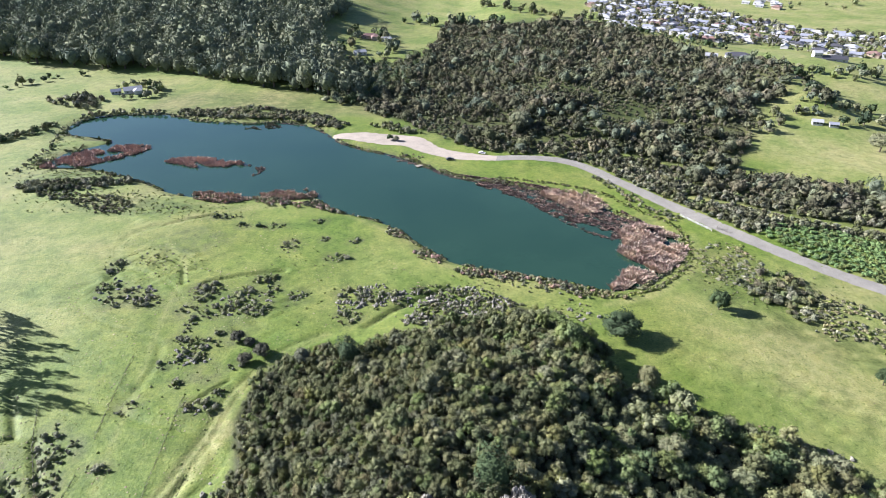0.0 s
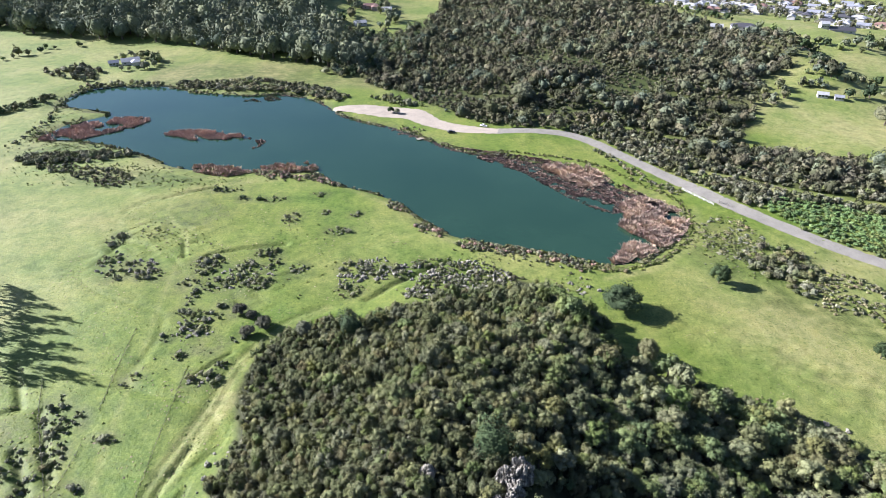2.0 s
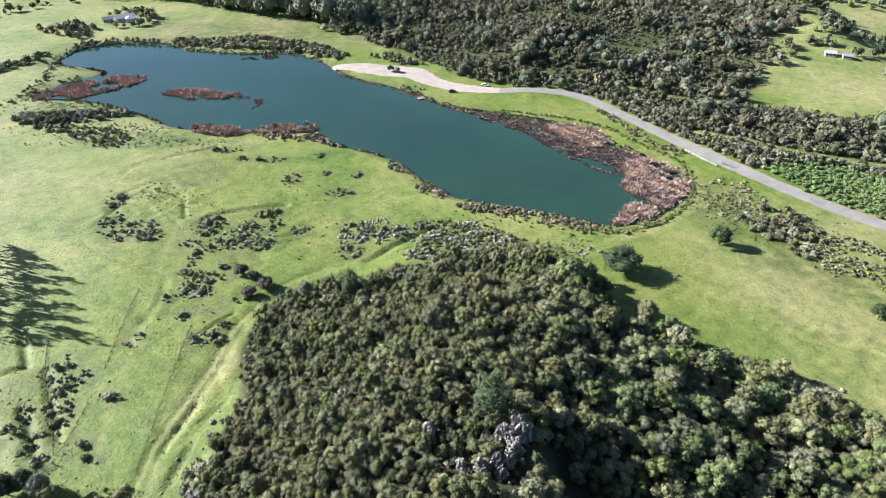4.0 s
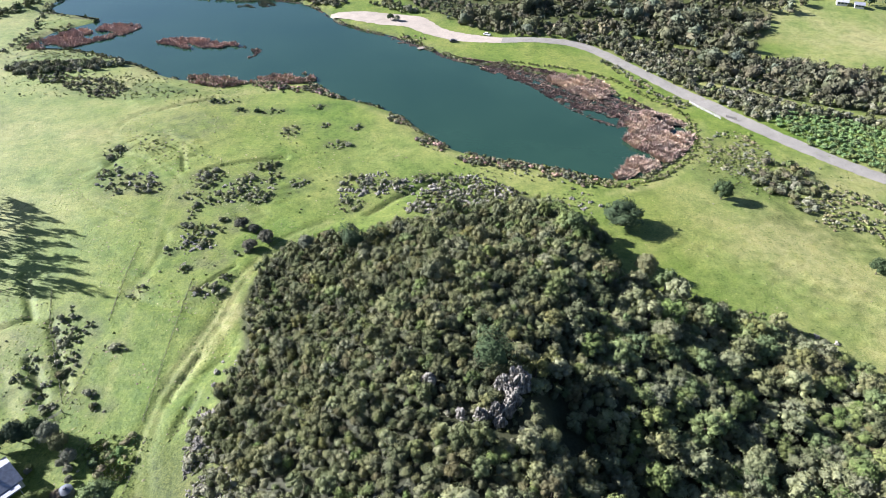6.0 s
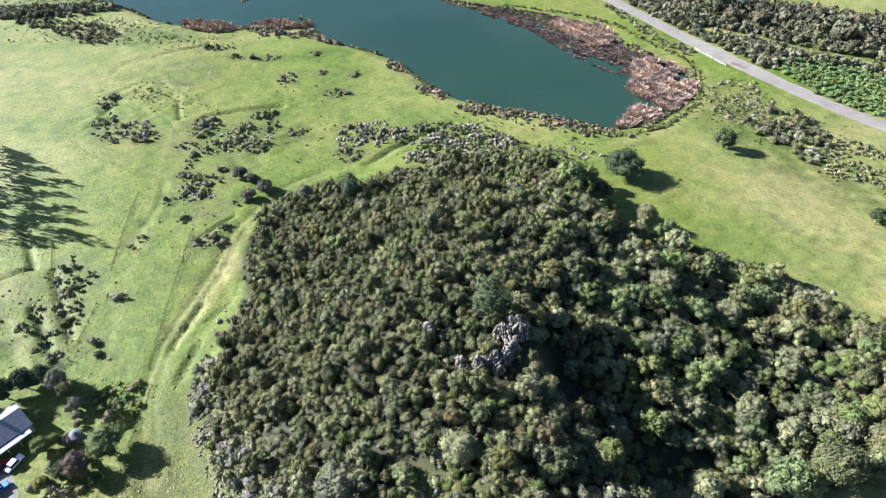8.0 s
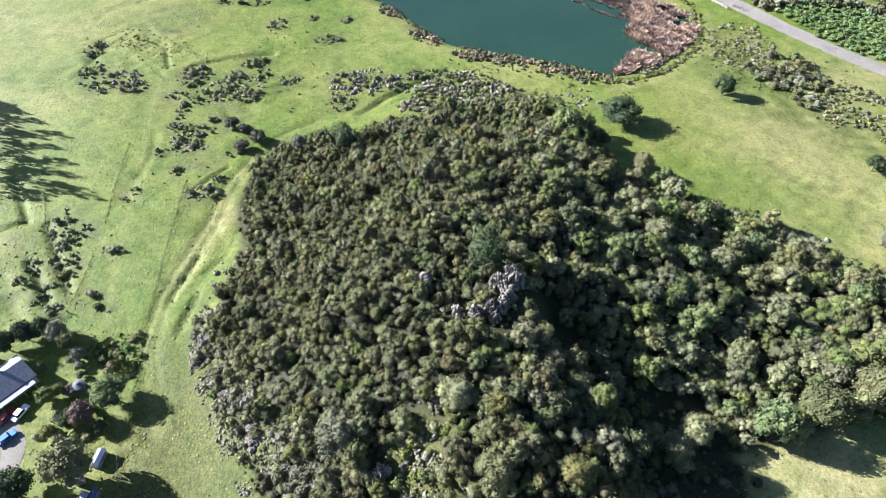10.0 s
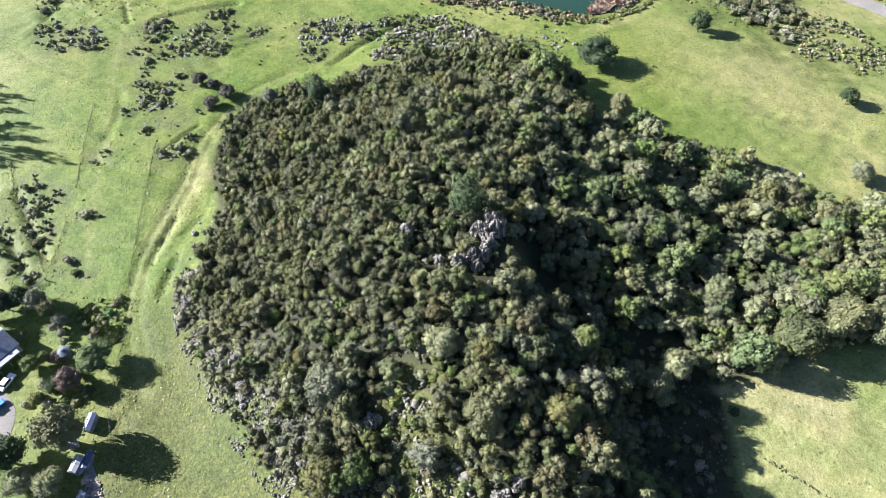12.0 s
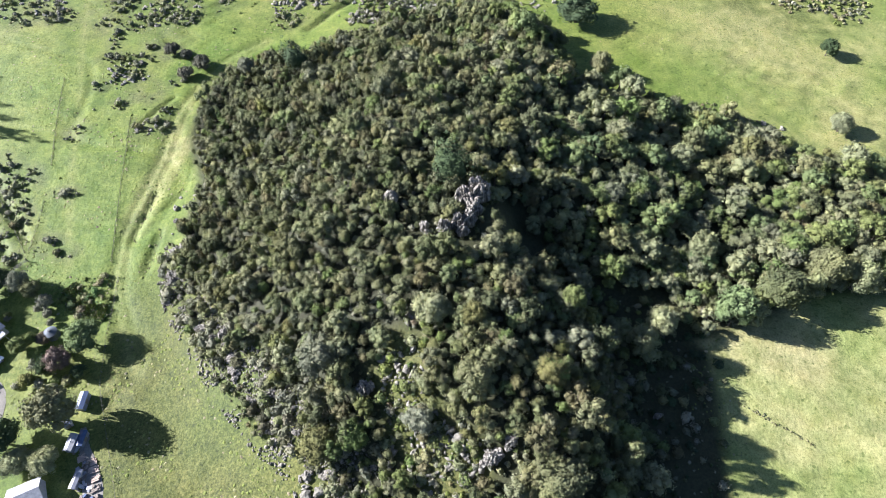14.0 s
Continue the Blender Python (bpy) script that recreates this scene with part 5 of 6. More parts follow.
pinnacle(-43, 66, 19, (1.6, 1.2, 1.6), 0.9, "broken limestone ledge on the slope")
pinnacle(-11.5, 46.5, 11, (2.2, 1.8, 3.6), 0.4, "small limestone pinnacle on the slope")
pinnacle(-35, 66, 12, (2.0, 1.4, 1.8), 0.9, "broken limestone ledge on the slope")
pinnacle(-31, 50, 13, (2.0, 1.1, 1.4), -0.6, "broken limestone ledge on the slope")
pinnacle(11.6, 30.9, 15, (2.4, 2.0, 2.6), 0.3, "limestone knob at the foot of the hill")
pinnacle(48.4, 38.7, 16, (1.0, 0.8, 2.4), 0.3, "pale limestone pillar in the shaded hollow")
pinnacle(65.3, 61.5, 12, (1.2, 0.9, 3.6), 0.3, "pale limestone pillar at the wood's edge")

FOOT = rounded([(-58, 92), (-57, 80), (-50, 70), (-43, 62), (-37, 54), (-33, 47), (-27, 41), (-20, 34), (-10, 28)], 8, False)
for i in range(44):
    x, y = FOOT[rnd.randrange(len(FOOT))]
    w = rnd.uniform(0.6, 1.3)
    pinnacle(x + rnd.gauss(0.8, 2.0), y + rnd.gauss(0.8, 2.0), 60 + i, (w * 1.5, w, w * rnd.uniform(0.8, 1.3)), rnd.uniform(0, 3.1), "jagged grey limestone ledge at the foot of the hill")

ROCKS = [rock_mesh("boulder", 20 + i, (1, 0.8, 0.8), 2, 0.5, 0.6) for i in range(10)]


def boulder(x, y, r, label, group="boulders"):
    ob = new("boulder", rnd.choice(ROCKS))
    ob.location = (x, y, ground_z(x, y) - 0.15 * r)
    ob.rotation_euler[2] = rnd.uniform(0, 6.28)
    ob.scale = (r, r * rnd.uniform(0.7, 1.1), r * rnd.uniform(0.6, 1.1))
    return tagged(ob, label, "boulder", group)


PASTURE_BOULDERS = [(-114, 197, 7, 6, 26, 0.55), (-128, 200, 6, 10, 12, 0.55), (-74, 190, 11, 7, 28, 0.55), (-82, 160, 7, 7, 24, 0.6), (-72, 136, 4, 3, 8, 0.6), (-27, 195, 11, 5, 22, 0.6),
                    (-12, 196, 7, 6, 14, 0.7), (6, 190, 9, 6, 26, 0.5), (-9, 182, 5, 5, 14, 0.5), (50, 184, 6, 7, 14, 0.6)]
HILL_BOULDERS = [(106, 118, 6, 3, 10, 0.6), (-44, 62, 6, 8, 12, 0.42), (-33, 46, 6, 6, 12, 0.45), (-55, 80, 4, 9, 10, 0.42), (-32, 41, 2, 2, 4, 0.7), (-22, 32, 5, 4, 12, 0.8),
                 (-4, 52, 4, 5, 10, 0.7), (0, 32, 8, 4, 16, 0.7), (-57, 105, 3, 6, 10, 0.6), (-120, 225, 9, 6, 10, 0.4)]
for cx, cy, rx, ry, n, r in PASTURE_BOULDERS + HILL_BOULDERS:
    for _ in range(n):
        a, u = rnd.uniform(0, 6.28), math.sqrt(rnd.random())
        boulder(cx + rx * u * math.cos(a), cy + ry * u * math.sin(a), r * rnd.uniform(0.4, 1.5), "rough grey limestone boulder half sunk in the ground")


def stones(name, line, step, r, label, seed, gaps=-0.3):
    """Loose small stones as one mesh."""
    p, g = scatter(rounded(line, 3), step, 0.5, seed)
    p = p[wave(p[:, 0], p[:, 1], 3, seed) > gaps]
    V, T, n = [], [], 0
    zs = height(p[:, 0], p[:, 1])
    for (x, y), z in zip(p, zs):
        s = r * g.uniform(0.3, 1.7) * g.uniform(0.5, 1.3, 3)
        v = ICO_V * (1 + 0.7 * g.uniform(-1, 1, (12, 1))) * s
        a = g.uniform(0, 6.28)
        V.append(np.column_stack([v[:, 0] * math.cos(a) - v[:, 1] * math.sin(a) + x, v[:, 0] * math.sin(a) + v[:, 1] * math.cos(a) + y, v[:, 2] + z + 0.2 * r]))
        T.append(ICO_F + n)
        n += 12
    tagged(new(name, raw_mesh(name, np.vstack(V), None, np.vstack(T), [M_STONE])), label, "stones", kind="stuff")


stones("limestone_rubble", [(-59, 98), (-62, 88), (-59, 76), (-53, 66), (-46, 54), (-37, 42), (-26, 31), (-16, 24), (-8, 30), (-16, 40), (-26, 50), (-34, 60), (-42, 68), (-50, 80), (-54, 92)], 0.6, 0.24,
       "grey limestone rubble along the foot of the hill", 71, -0.25)
stones("upper_rubble", [(-14, 178), (-6, 196), (6, 204), (22, 196), (26, 186), (10, 180), (0, 176)], 1.2, 0.5, "grey limestone rubble at the hill's northern tip", 72, -0.1)
stones("paddock_rubble", [(-38, 186), (-38, 200), (-20, 206), (-14, 198), (-24, 188)], 1.4, 0.45, "scattered limestone pieces in the pasture", 73, 0.0)
stones("clearing_rubble", [(-8, 50), (-4, 60), (3, 58), (2, 48), (4, 38), (12, 32), (4, 26), (-8, 30), (-6, 40)], 1.3, 0.5, "limestone pieces in the clearing", 74, -0.1)
thicket("slope_scrub", [(-60, 96), (-61, 84), (-52, 68), (-44, 56), (-34, 44), (-22, 34), (-14, 38), (-24, 52), (-38, 66), (-48, 82), (-54, 96)], 1.3, 0.95, (M_GORSE, M_PALE, M_LEAF, M_GORSE, M_SCRUB), "low grey scrub among the limestone", 75, SHRUB_SHAPES, gaps=0.15, mixed=1.0)
thicket("tip_scrub", [(-14, 178), (-4, 196), (8, 202), (24, 194), (28, 186), (10, 182), (0, 176)], 1.7, 0.8, (M_GORSE, M_LEAF, M_SCRUB), "low grey scrub among the limestone", 76, gaps=0.3)
thicket("clearing_scrub", [(-8, 52), (-4, 60), (3, 58), (2, 48), (4, 38), (12, 32), (4, 24), (-12, 26), (-16, 32), (-8, 40)], 1.5, 0.9, (M_GORSE, M_LIME, M_PALE, M_TUSSOCK, M_RUSH), "low scrub and rank grass in the clearing", 77, SHRUB_SHAPES, gaps=0.25, mixed=1.0)


# scrub in dark foliage, deepening the hollow's shade along with the painted ground
thicket("hollow_scrub", HOLLOW, 2.0, 0.9, (M_DARK, M_LEAF, M_DARK, M_GORSE), "low scrub coloured dark to deepen the shade of the hollow under the bluff", 78, SHRUB_SHAPES, 0.8, gaps=0.1, mixed=1.0)


# ---- buildings ----
def gable(bm, L, W, z, rise, over=0.4, thick=0.15):
    """A pitched roof along x with real thickness."""
    hw, hl = W / 2 + over, L / 2 + over
    k = rise * over / (W / 2)
    pts = [(-hw, z - k), (0, z + rise), (hw, z - k), (hw, z - k - thick), (0, z + rise - thick), (-hw, z - k - thick)]
    a = [bm.verts.new((-hl, y, h)) for y, h in pts]
    b = [bm.verts.new((hl, y, h)) for y, h in pts]
    for i in range(6):
        j = (i + 1) % 6
        bm.faces.new((a[i], a[j], b[j], b[i]))
    bm.faces.new(a[::-1]), bm.faces.new(b)
    bmesh.ops.recalc_face_normals(bm, faces=bm.faces)
    return bm


def hip(bm, L, W, z, rise, over=0.5):
    hl, hw, r = L / 2 + over, W / 2 + over, max(0.1, (L - W) / 2)
    e = [bm.verts.new(p) for p in ((-hl, -hw, z - 0.2), (hl, -hw, z - 0.2), (hl, hw, z - 0.2), (-hl, hw, z - 0.2))]
    u = [bm.verts.new((p.co.x, p.co.y, z)) for p in e]
    a, b = bm.verts.new((-r, 0, z + rise)), bm.verts.new((r, 0, z + rise))
    bm.faces.new(e[::-1])
    for i in range(4):
        bm.faces.new((e[i], e[(i + 1) % 4], u[(i + 1) % 4], u[i]))
    bm.faces.new((u[0], u[1], b, a)), bm.faces.new((u[1], u[2], b)), bm.faces.new((u[2], u[3], a, b)), bm.faces.new((u[3], u[0], a))
    return bm


def walls(bm, L, W, h, rise=0.0):
    """Four walls, with gable ends where the roof rises."""
    p = [(-L / 2, -W / 2), (L / 2, -W / 2), (L / 2, W / 2), (-L / 2, W / 2)]
    lo, up = [bm.verts.new((x, y, -0.8)) for x, y in p], [bm.verts.new((x, y, h)) for x, y in p]
    if rise:
        e0, e1 = bm.verts.new((-L / 2, 0, h + rise - 0.2)), bm.verts.new((L / 2, 0, h + rise - 0.2))
        bm.faces.new((lo[1], lo[2], up[2], e1, up[1])), bm.faces.new((lo[3], lo[0], up[0], e0, up[3]))
        bm.faces.new((lo[0], lo[1], up[1], up[0])), bm.faces.new((lo[2], lo[3], up[3], up[2]))
    else:
        for i in range(4):
            bm.faces.new((lo[i], lo[(i + 1) % 4], up[(i + 1) % 4], up[i]))
    bm.faces.new(lo[::-1])
    return bm


def house(x, y, rz, L, W, h, rise, roof, wall, label, hipped=False, windows=3, wing=0.0, chimney=False, group="", verandah=False):
    base = new("house")
    base.location = (x, y, ground_z(x, y))
    base.rotation_euler[2] = rz
    part("wall", walls(bmesh.new(), L, W, h, 0 if hipped else rise), wall, base)
    r = part("roof", (hip if hipped else gable)(bmesh.new(), L, W, h, rise), roof, base)
    if wing:
        w = walls(bmesh.new(), W * 0.9, W * 0.75, h * 0.98)
        part("wing_wall", w, wall, base, at=Matrix.Translation((L * 0.22, -W * 0.75 * wing, 0)) @ Matrix.Rotation(radians(90), 4, "Z"))
        part("wing_roof", hip(bmesh.new(), W * 0.9, W * 0.75, h * 0.98, rise * 0.8), roof, base, at=Matrix.Translation((L * 0.22, -W * 0.75 * wing, 0.01)) @ Matrix.Rotation(radians(90), 4, "Z"))
    for side in (-1, 1):
        for i in range(windows):
            wx = (i + 0.5) / windows * L - L / 2
            win = part("window", block(wx, side * (W / 2 + 0.02), h * 0.38, 1.5, 0.06, 1.1), M_WALL, base)
            part("pane", block(wx, side * (W / 2 + 0.05), h * 0.38 + 0.08, 1.34, 0.05, 0.94), M_GLASS, win)
    if chimney:
        part("chimney", block(L * 0.2, W * 0.12, h + rise * 0.5, 0.7, 0.7, rise * 0.5 + 0.9, bevel=0.05), M_WALL_TAN, r)
    if verandah:
        v = bmesh.new()
        box(v, 0, -W / 2 - 1.0, h - 0.5, L * 0.9, 2.0, 0.08)
        part("verandah_roof", v, roof, base)
        for i in range(6):
            part("post", block(-L * 0.42 + i * L * 0.84 / 5, -W / 2 - 1.85, 0, 0.12, 0.12, h - 0.5), M_WALL, base)
    return tagged(base, label, "house", group)


# garden house west of the hill
house(-101.5, 70.5, math.atan2(0.78, 0.62), 15, 8.2, 2.8, 2.1, M_ROOF_GREY, M_WALL, "farm cottage with a pale grey iron roof and verandah", chimney=True, verandah=True)
house(-78.6, 35.6, 0.35, 5.6, 4.6, 2.4, 1.4, M_ROOF_PALE, M_WALL, "small outbuilding with a white roof")
# farms beyond the pond
house(-243, 487, 0.5, 13, 7.5, 3, 2.0, M_ROOF_PALE, M_WALL, "farmhouse with a pale roof above the far pond shore", wing=1.0)
house(-254, 482, 0.5, 7, 5, 2.6, 1.4, M_ROOF_GREY, M_WALL, "farm shed with a grey roof")
house(-78, 690, 0.3, 17, 9, 3, 2.2, M_ROOF_RED, M_WALL_TAN, "farmhouse with a terracotta roof in the upper meadow", True, wing=1.0)
house(-60, 684, 0.1, 10, 7, 2.7, 1.8, M_ROOF_PALE, M_WALL, "white-roofed shed in the upper meadow")
house(-80, 617, 0.4, 11, 7, 2.7, 1.8, M_ROOF_PALE, M_WALL, "white-roofed cottage among trees")
house(257, 556, -0.3, 20, 10, 3.2, 2.4, M_ROOF_DARK, M_WALL, "dark-roofed house on the grassy ridge", True, wing=1.0)
house(238, 566, -0.3, 10, 7, 2.8, 1.8, M_ROOF_PALE, M_WALL, "pale-roofed garage on the grassy ridge")
house(361, 588, -0.15, 22, 9, 3.4, 2.4, M_ROOF_DARK, M_WALL, "long dark-roofed house on the slope")
house(347, 592, -0.15, 7, 7, 5, 1.8, M_ROOF_PALE, M_WALL, "white house end on the slope")
house(243, 393, -0.35, 6, 4.5, 2.4, 1.2, M_ROOF_PALE, M_WALL, "white farm shed beside the field")
house(251, 388, -0.35, 5, 4, 2.2, 1.0, M_ROOF_GREY, M_WALL, "grey farm shed beside the field")

# the town
kinds = ((13, 8, 2.8, 2.0, M_ROOF_PALE, True, 1.0), (12, 8, 2.8, 1.8, M_ROOF_GREY, False, 0.0), (14, 8.5, 2.8, 2.1, M_ROOF_PALE, True, -1.0), (11, 7.5, 4.8, 1.6, M_ROOF_GREY, True, 0.0),
         (12, 8, 2.8, 2.0, M_ROOF_RED, True, 1.0), (14, 8, 2.8, 2.0, M_ROOF_DARK, True, -1.0), (10, 7, 2.7, 1.8, M_ROOF_PALE, False, 0.0))
TOWN = rounded([(190, 740), (225, 690), (262, 655), (300, 678), (330, 682), (356, 636), (420, 606), (520, 575), (640, 560), (660, 640), (520, 680), (420, 760), (372, 860), (330, 960), (280, 1010), (205, 930)], 3)
spots_t, g = scatter(TOWN, 17.5, 0.25, 81)
STREETS = [rounded([(192, 765), (240, 720), (300, 690), (370, 652), (440, 622), (560, 590), (660, 580)], 4, False), rounded([(215, 830), (280, 770), (350, 730), (420, 690), (520, 640), (660, 610)], 4, False),
           rounded([(225, 900), (290, 850), (350, 800), (400, 740), (430, 650)], 4, False)]
for line in STREETS:
    spots_t = spots_t[near(spots_t[:, 0], spots_t[:, 1], line) > 8.5]
for i, line in enumerate(STREETS):
    tagged(strip("street", line, 7, 0.2, M_GRAVEL), "grey town street between houses", "street", kind="structure")
extra = np.array([(445, 930), (462, 915), (452, 950), (470, 940), (480, 960), (438, 960), (464, 978), (486, 985)], float)
made_kinds = {}
for x, y in np.vstack([spots_t, extra]):
    k = rnd.choice((0, 0, 1, 1, 2, 2, 3, 4, 5, 5, 6, 6))
    rz = -0.62 + rnd.choice((0, 0, 1.5708)) + rnd.uniform(-0.12, 0.12)
    if k not in made_kinds:
        L, W, h, rise, roof, hp, wing = kinds[k]
        words = {id(M_ROOF_PALE): "pale-roofed", id(M_ROOF_GREY): "grey-roofed", id(M_ROOF_RED): "red-roofed", id(M_ROOF_DARK): "dark-roofed"}[id(roof)]
        made_kinds[k] = house(x, y, rz, L, W, h, rise, roof, M_WALL if k != 4 else M_WALL_TAN, words + " suburban house with white walls" if k != 4 else words + " suburban house with tan walls", hp, 2, wing, group="town houses")
    else:
        copy_thing(made_kinds[k], Matrix.Translation((x, y, ground_z(x, y))) @ Matrix.Rotation(rz, 4, "Z"))
p, g = scatter(TOWN, 10.5, 0.5, 82, 8)
k = len(p)
merged("town_trees", np.column_stack([p, g.uniform(1.2, 4.2, k), g.uniform(0.9, 1.4, k), g.integers(0, 3, k)]), FAR_SHAPES, (M_LEAF, M_GORSE, M_SCRUB), "garden trees and hedges among the town houses", "trees", trunks=0.3)


# far hedgerows and single trees beyond the pond
def row_of_trees(name, line, step, r, mats, label, seed, width=3.0):
    q = np.array(line, float)
    s = np.concatenate([[0], np.cumsum(np.hypot(*np.diff(q, axis=0).T))])
    g = np.random.default_rng(seed)
    u = np.arange(0, s[-1], step) + g.uniform(-0.4, 0.4, len(np.arange(0, s[-1], step))) * step
    p = np.column_stack([np.interp(u, s, q[:, 0]), np.interp(u, s, q[:, 1])]) + g.normal(size=(len(u), 2)) * width * 0.5
    merged(name, np.column_stack([p, r * g.uniform(0.6, 1.4, len(p)), g.uniform(0.8, 1.3, len(p)), g.integers(0, len(mats), len(p))]), FAR_SHAPES, mats, label, "trees", trunks=0.2)


row_of_trees("ditch_scrub", [(-236, 319), (-237, 340), (-235, 358), (-241, 366), (-247, 404), (-247, 431)], 1.6, 1.0, (M_LEAF, M_GORSE, M_DARK), "dark scrub along the ditch west of the pond", 87, 2.0)
row_of_trees("ridge_hedge", [(175, 745), (200, 700), (225, 668), (252, 630), (268, 610)], 4, 3.0, (M_DARK, M_LEAF), "dark hedge below the town", 91)
row_of_trees("slope_trees", [(275, 545), (300, 520), (320, 505), (345, 520), (380, 540)], 4, 3.2, (M_DARK, M_LEAF, M_BLUE), "dark trees on the grassy slope", 92, 14)
row_of_trees("field_hedge", [(196, 372), (225, 405), (250, 412), (270, 440), (285, 470)], 4.5, 3.0, (M_LEAF, M_SCRUB, M_BLUE), "scrubby hedge beside the field", 93, 12)
row_of_trees("gully_trees", [(287, 520), (268, 480), (257, 439), (262, 417), (290, 430)], 4.5, 3.6, (M_DARK, M_LEAF, M_SCRUB), "dark trees in the shaded gully", 89, 14)
row_of_trees("lane_trees", [(262, 391), (290, 400), (330, 405)], 6, 4.0, (M_DARK, M_LEAF), "dark trees along the lane", 94, 6)
row_of_trees("meadow_trees", [(-100, 610), (-88, 640), (-92, 700), (-70, 720), (-50, 640), (-65, 600)], 9, 4.5, (M_DARK, M_BLUE, M_LEAF), "trees round the farmhouse", 95, 10)
row_of_trees("upper_trees", [(-42, 812), (-9, 775), (25, 790), (45, 730), (60, 770)], 11, 6.5, (M_BLUE, M_DARK), "tall trees in the upper meadow", 96, 16)
row_of_trees("valley_trees", [(60, 910), (110, 840), (150, 780), (180, 760)], 8, 5, (M_SCRUB, M_LEAF), "scrubby trees along the valley", 97, 16)
row_of_trees("far_pasture_trees", [(-350, 495), (-330, 530), (-300, 540)], 8, 3.2, (M_DARK, M_LEAF), "dark trees in the far pasture", 98, 8)
row_of_trees("garden_trees", [(-262, 500), (-250, 505), (-232, 500), (-222, 485), (-228, 470), (-240, 470)], 4, 3.2, (M_GORSE, M_LEAF, M_DARK), "trees round the farmhouse garden", 99, 5)
row_of_trees("plain_trees", [(430, 960), (520, 1000), (600, 930), (700, 1000)], 24, 4, (M_DARK, M_LEAF), "scattered trees in the far fields", 90, 60)
tree(50, 390, 9, 13, BIG_MESH[id(M_GORSE)], "broad grey-green tree above the scrub", 0.1)
tree(259, 351, 9, 12, BIG_MESH[id(M_LEAF)], "broad olive tree in the field", 0.1)
tree(-33, 373, 2.6, 4, BIG_MESH[id(M_DARK)], "dark bush on the gravel area", 0.05)
tree(-29, 371, 2.2, 3.6, BIG_MESH[id(M_GORSE)], "dusky bush on the gravel area", 0.05)
tree(-115, 508, 13, 17, BIG_MESH[id(M_LEAF)], "broad olive tree at the forest's edge", 0.1)
tree(-82, 540, 11, 15, BIG_MESH[id(M_LEAF)], "broad olive tree at the forest's edge", 0.1)


# ---- garden ----
for x, y, r, h, m, label in ((-75.5, 51, 5.9, 12.5, M_LEAF, "large dark garden tree beside the yard"), (-74.5, 69, 4.8, 8, M_LIME, "spreading green garden tree"), (-79, 64, 3.4, 7.5, M_PLUM, "bare plum-coloured garden tree"),
                             (-89.5, 69, 2.4, 4.6, M_LIME, "bright green rounded garden bush"), (-87.5, 70.8, 1.7, 4, M_LEAF, "olive rounded garden bush"), (-85, 70.8, 1.9, 3, M_PLUM, "brownish rounded garden bush"),
                             (-82, 63.5, 2.6, 5, M_DARK, "dark evergreen garden bush"), (-85.5, 60.5, 2, 3.6, M_RUST, "brownish rounded garden bush"), (-76.5, 41.8, 3.6, 5.5, M_PALE, "silvery grey garden tree"), (-82, 42.3, 3.8, 5.5, M_PALE, "silvery grey garden tree"),
                             (-86, 47, 5, 9, M_DARK, "dark garden tree beside the drive"), (-94.5, 77.7, 1, 2.2, M_LIME, "small clipped garden bush"), (-74.5, 61.5, 2, 4, M_DARK, "dark evergreen garden bush")):
    tree(x, y, r, h, BIG_MESH[id(m)], label, 0.04)
tagged(strip("driveway", rounded([(-99, 63), (-94, 60), (-91.5, 54), (-95, 46), (-104, 40)], 4, False), [5, 5, 4, 3.5, 3.5], 0.12, M_GRAVEL, 0.3), "grey gravel driveway of the cottage", "driveway", kind="structure")


def tank(x, y, r, h):
    base = new("water_tank")
    base.location = (x, y, ground_z(x, y))
    bm = bmesh.new()
    bmesh.ops.create_cone(bm, cap_ends=True, segments=28, radius1=r, radius2=r, depth=h + 0.4, matrix=Matrix.Translation((0, 0, h / 2 - 0.2)))
    part("body", bm, M_TANK, base)
    bm = bmesh.new()
    bmesh.ops.create_cone(bm, cap_ends=True, segments=28, radius1=r * 1.03, radius2=r * 0.25, depth=0.6, matrix=Matrix.Translation((0, 0, h + 0.3)))
    lid = part("roof", bm, M_TANK, base)
    bm = bmesh.new()
    bmesh.ops.create_cone(bm, cap_ends=True, segments=16, radius1=r * 0.25, radius2=r * 0.2, depth=0.15, matrix=Matrix.Translation((0, 0, h + 0.67)))
    part("hatch", bm, M_ROOF_DARK, lid)
    tagged(base, "round grey water tank in the garden", "water tank")


tank(-83.3, 72, 1.45, 1.9)

PAINT = {k: plain("car_paint_" + k, c, 0.3, 0.05, spec=0.6) for k, c in (("white", (0.75, 0.75, 0.75)), ("red", (0.35, 0.04, 0.04)), ("blue", (0.03, 0.16, 0.5)), ("dark", (0.03, 0.03, 0.035)))}


